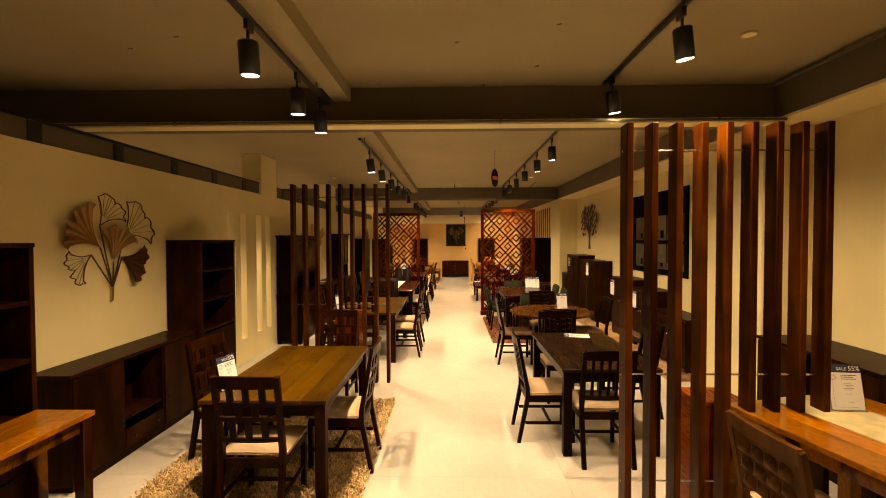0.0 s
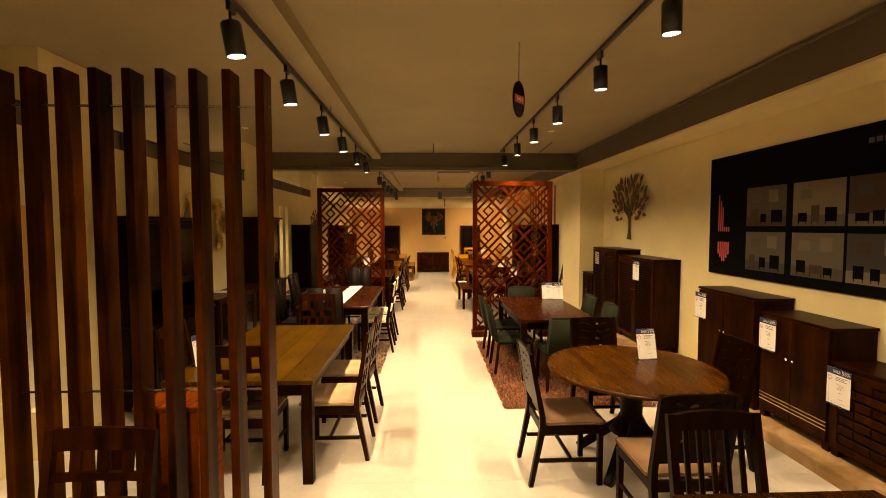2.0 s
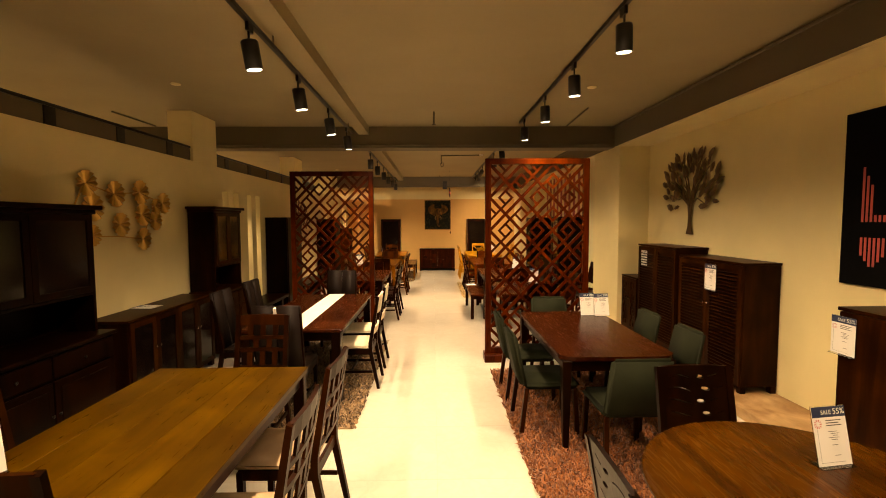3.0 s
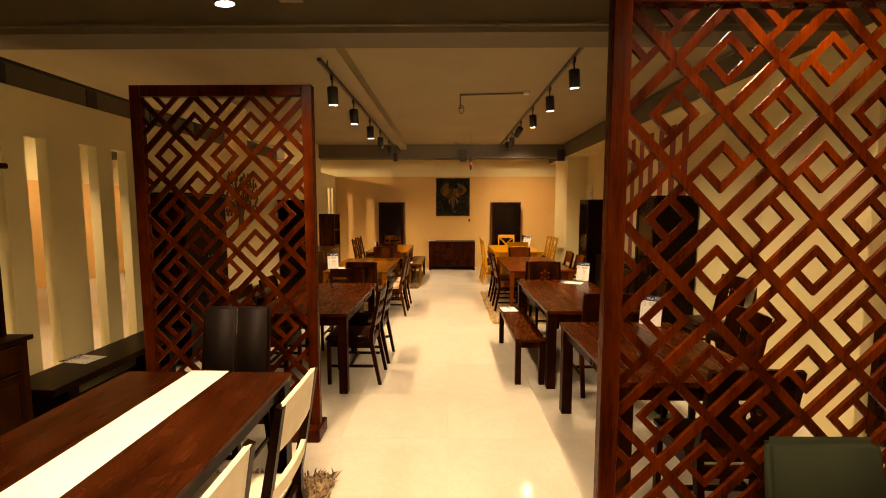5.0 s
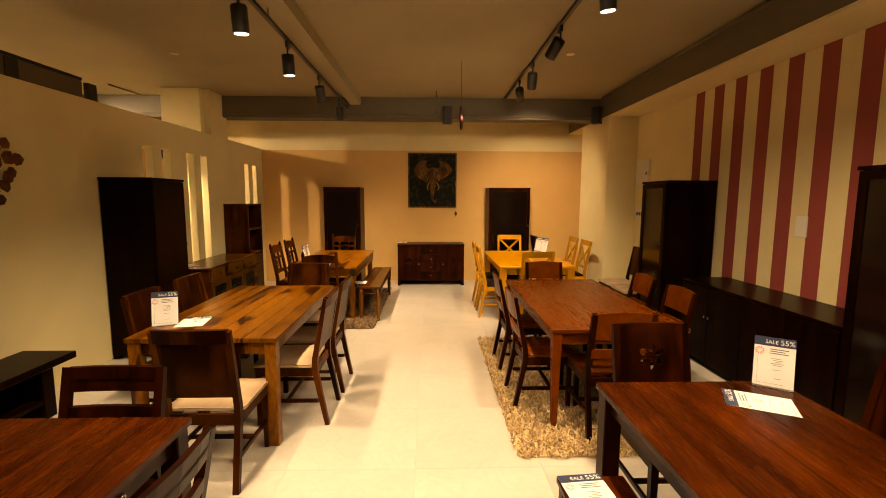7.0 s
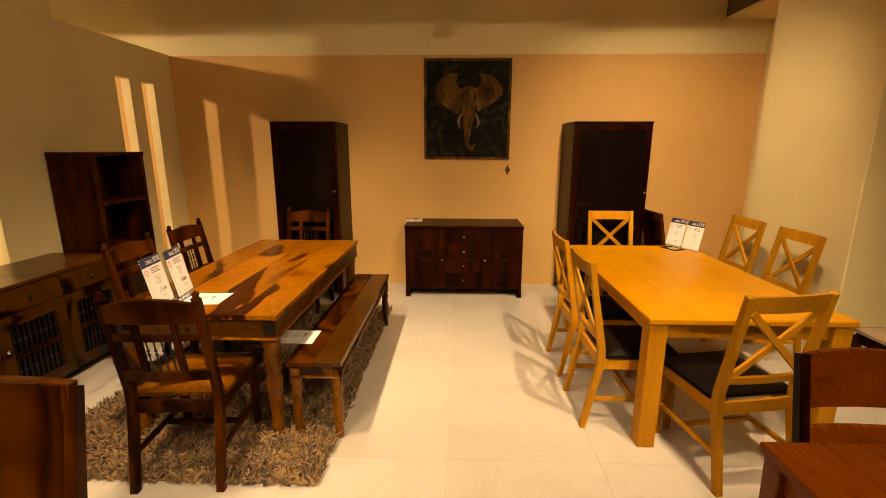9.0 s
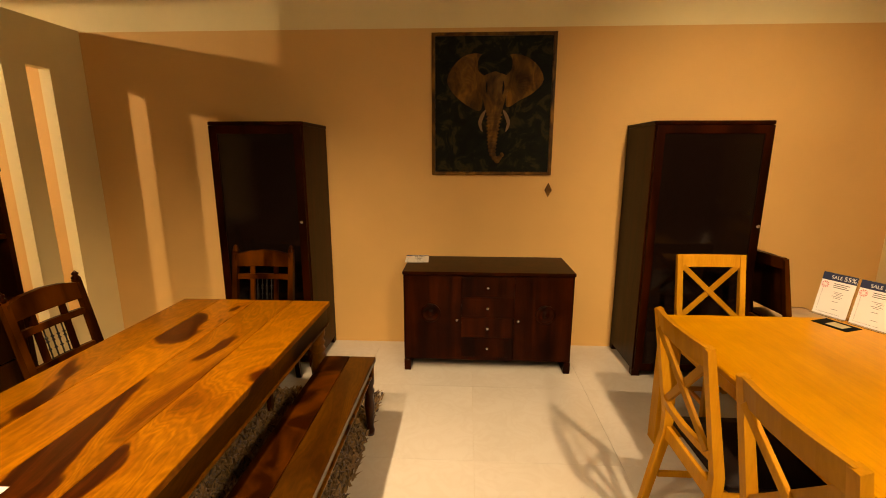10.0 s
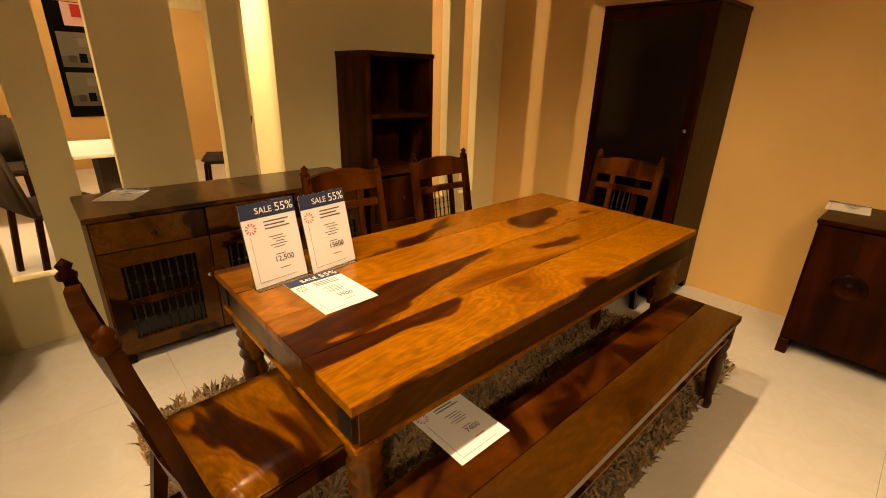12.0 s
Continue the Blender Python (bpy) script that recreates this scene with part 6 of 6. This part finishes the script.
for x, y, rz, z in ((-1.08, 14.93, 10, T), (2.26, 13.62, 62, T), (2.03, 4.0, 78, T), (1.32, 13.35, 5, 0.4605), (0.1, 20.5, 4, 0.7955), (-2.4, 17.55, 60, 0.7905), (-2.4, 2.1, 80, 0.6205), (-2.4, 8.95, 85, 0.9005), (-2.38, 11.6, 80, 0.4505)):
    price_card(pose(x, y, z, 0, 0, rz), flat=True, label="printed sale sheet lying flat on the furniture")
lf = thing("leaflet", "small black and gold leaflet lying on the oak table", "leaflet", "", pose(2.46, 19.38, T, 0, 0, 20))
part("cover", box(-0.06, -0.085, 0, 0.06, 0.085, 0.003, 0.001), M_PRINT, lf)
part("gold_print", box(-0.035, -0.05, 0.003, 0.035, 0.03, 0.0036, 0), M_GOLDCLOTH, lf)
price_card(pose(2.93, 1.72, 0.8035, 0, 0, -5))
for y, z in ((5.62, 0.60), (6.32, 0.83), (7.30, 0.92), (8.85, 1.15), (10.35, 1.25)):
    hang = price_card(pose(3.475, y, z - 0.1, 12, 0, -90), label="printed sale sheet taped to a cabinet door")


# ---- neighbouring display room ----
def slab_chair(at, mat):
    return shell_chair("tall taupe upholstered chair in the next room", mat, at, "upholstered chairs in the next room")


k0 = slab_chair(pose(-3.85, 17.35, 0, 0, 0, 200), M_TAUPE)
k0.scale = (1, 1, 1.12)
for x, y, rz in ((-5.2, 18.95, -20), (-3.9, 16.4, 180), (-5.6, 17.0, 90), (-5.0, 5.6, -90), (-4.6, 11.5, 0), (-4.4, 12.6, 180)):
    copy_thing(k0, pose(x, y, 0, 0, 0, rz))
for x, y in ((-4.75, 17.95), (-4.6, 12.05), (-6.2, 5.0)):
    w = thing("white_table", "white-topped dining table in the next room", "table", "white tables in the next room", pose(x, y, 0))
    part("tabletop", box(-0.5, -0.42, 0.73, 0.5, 0.42, 0.76, 0.006), M_WHITE, w)
    part("plinth", box(-0.3, -0.25, 0.0, 0.3, 0.25, 0.73, 0.01), M_TAUPE, w)
    part("foot_plate", box(-0.4, -0.32, 0.0, 0.4, 0.32, 0.03, 0.006), M_TAUPE, w)
for y0, y1 in ((4.2, 6.4), (10.4, 13.2), (16.3, 20.3)):
    structure("wall_panel", box(XO, y0, 0, XO + 0.03, y1, 2.3, 0.004), M_WALL_FAR, "peach painted wall panel in the next room")
pb = thing("poster", "black poster with two room photographs", "poster", "", pose(XO + 0.03, 18.2, 1.5, 0, 0, 90))
part("board", box(-0.38, -0.02, -0.75, 0.38, -0.001, 0.75, 0.003), M_PRINT, pb)
for z in (-0.6, -0.08):
    ph = part("photograph", box(-0.32, -0.023, z, 0.32, -0.02, z + 0.45, 0), PH[4], pb)
    part("photo_floor", box(-0.32, -0.0245, z, 0.32, -0.0228, z + 0.14, 0), PH[0], ph)
    for q, x in enumerate((-0.24, -0.12, 0.02, 0.15)):
        part("photo_furniture", box(x, -0.0262 - 0.0002 * q, z + 0.06, x + 0.09, -0.0246, z + 0.15 + 0.03 * (q % 2), 0), M_PRINT if q % 2 else PH[2], ph)
    part("photo_picture", box(-0.1, -0.0242, z + 0.27, 0.1, -0.0229, z + 0.38, 0), PH[1], ph)
part("pink_sign", box(-0.2, -0.03, 0.45, 0.22, -0.021, 0.74, 0.002), plain("pale_pink_print", (0.7, 0.42, 0.38), 0.6), pb)
part("red_flag_mark", box(-0.1, -0.033, 0.56, 0.12, -0.0305, 0.72, 0), M_RED, pb)
sf = thing("sofa", "cream fabric sofa in the next room", "sofa", "", pose(-3.9, 5.4, 0, 0, 0, 90))
part("base", soft_box(-0.9, -0.4, 0.08, 0.9, 0.4, 0.4, 0.04), M_CREAM, sf)
part("backrest", soft_box(-0.9, 0.22, 0.38, 0.9, 0.42, 0.82, 0.05), M_CREAM, sf)
for sx in (-1, 1):
    part("armrest", soft_box(sx * 0.85 - 0.1, -0.4, 0.3, sx * 0.85 + 0.1, 0.4, 0.62, 0.04), M_CREAM, sf)
    part("seat_cushion", soft_box(sx * 0.38 - 0.36, -0.4, 0.39, sx * 0.38 + 0.36, 0.22, 0.5, 0.04), M_CREAM, sf)
    for sy in (-1, 1):
        part("foot", box(sx * 0.8 - 0.03, sy * 0.33 - 0.03, 0, sx * 0.8 + 0.03, sy * 0.33 + 0.03, 0.085, 0.004), M_DARK, sf)

# ---- floor tiles ----
TS = 0.8
proto = None
for i in range(math.ceil((XR - XL) / TS)):
    for k in range(math.ceil((YF - YB) / TS)):
        x, y = XL + i * TS, YB + k * TS
        sx, sy = min(TS, XR - x), min(TS, YF - y)
        if sx > TS - 0.001 and sy > TS - 0.001:
            if proto is None:
                proto = part("tile", box(0.0005, 0.0005, -0.0055, TS - 0.0005, TS - 0.0005, 0, 0.0005), M_FLOOR, floor)
                proto.location = (x, y, 0)
            else:
                same_part("tile", proto, floor, (x, y, 0))
        else:
            part("tile", box(0.0005, 0.0005, -0.0055, sx - 0.0005, sy - 0.0005, 0, 0.0005), M_FLOOR, floor).location = (x, y, 0)
rest = [(XL - 0.2 - TS * (i + 1), YB + k * TS, -0.0055, XL - 0.2015 - TS * i, YB + (k + 1) * TS - 0.0015, 0) for i in range(7) for k in range(31)]
part("tile_field", boxes([(XL - 0.2, YB, -0.0055, XL, YF, -0.001)] + rest), M_FLOOR, floor, kind="stuff")
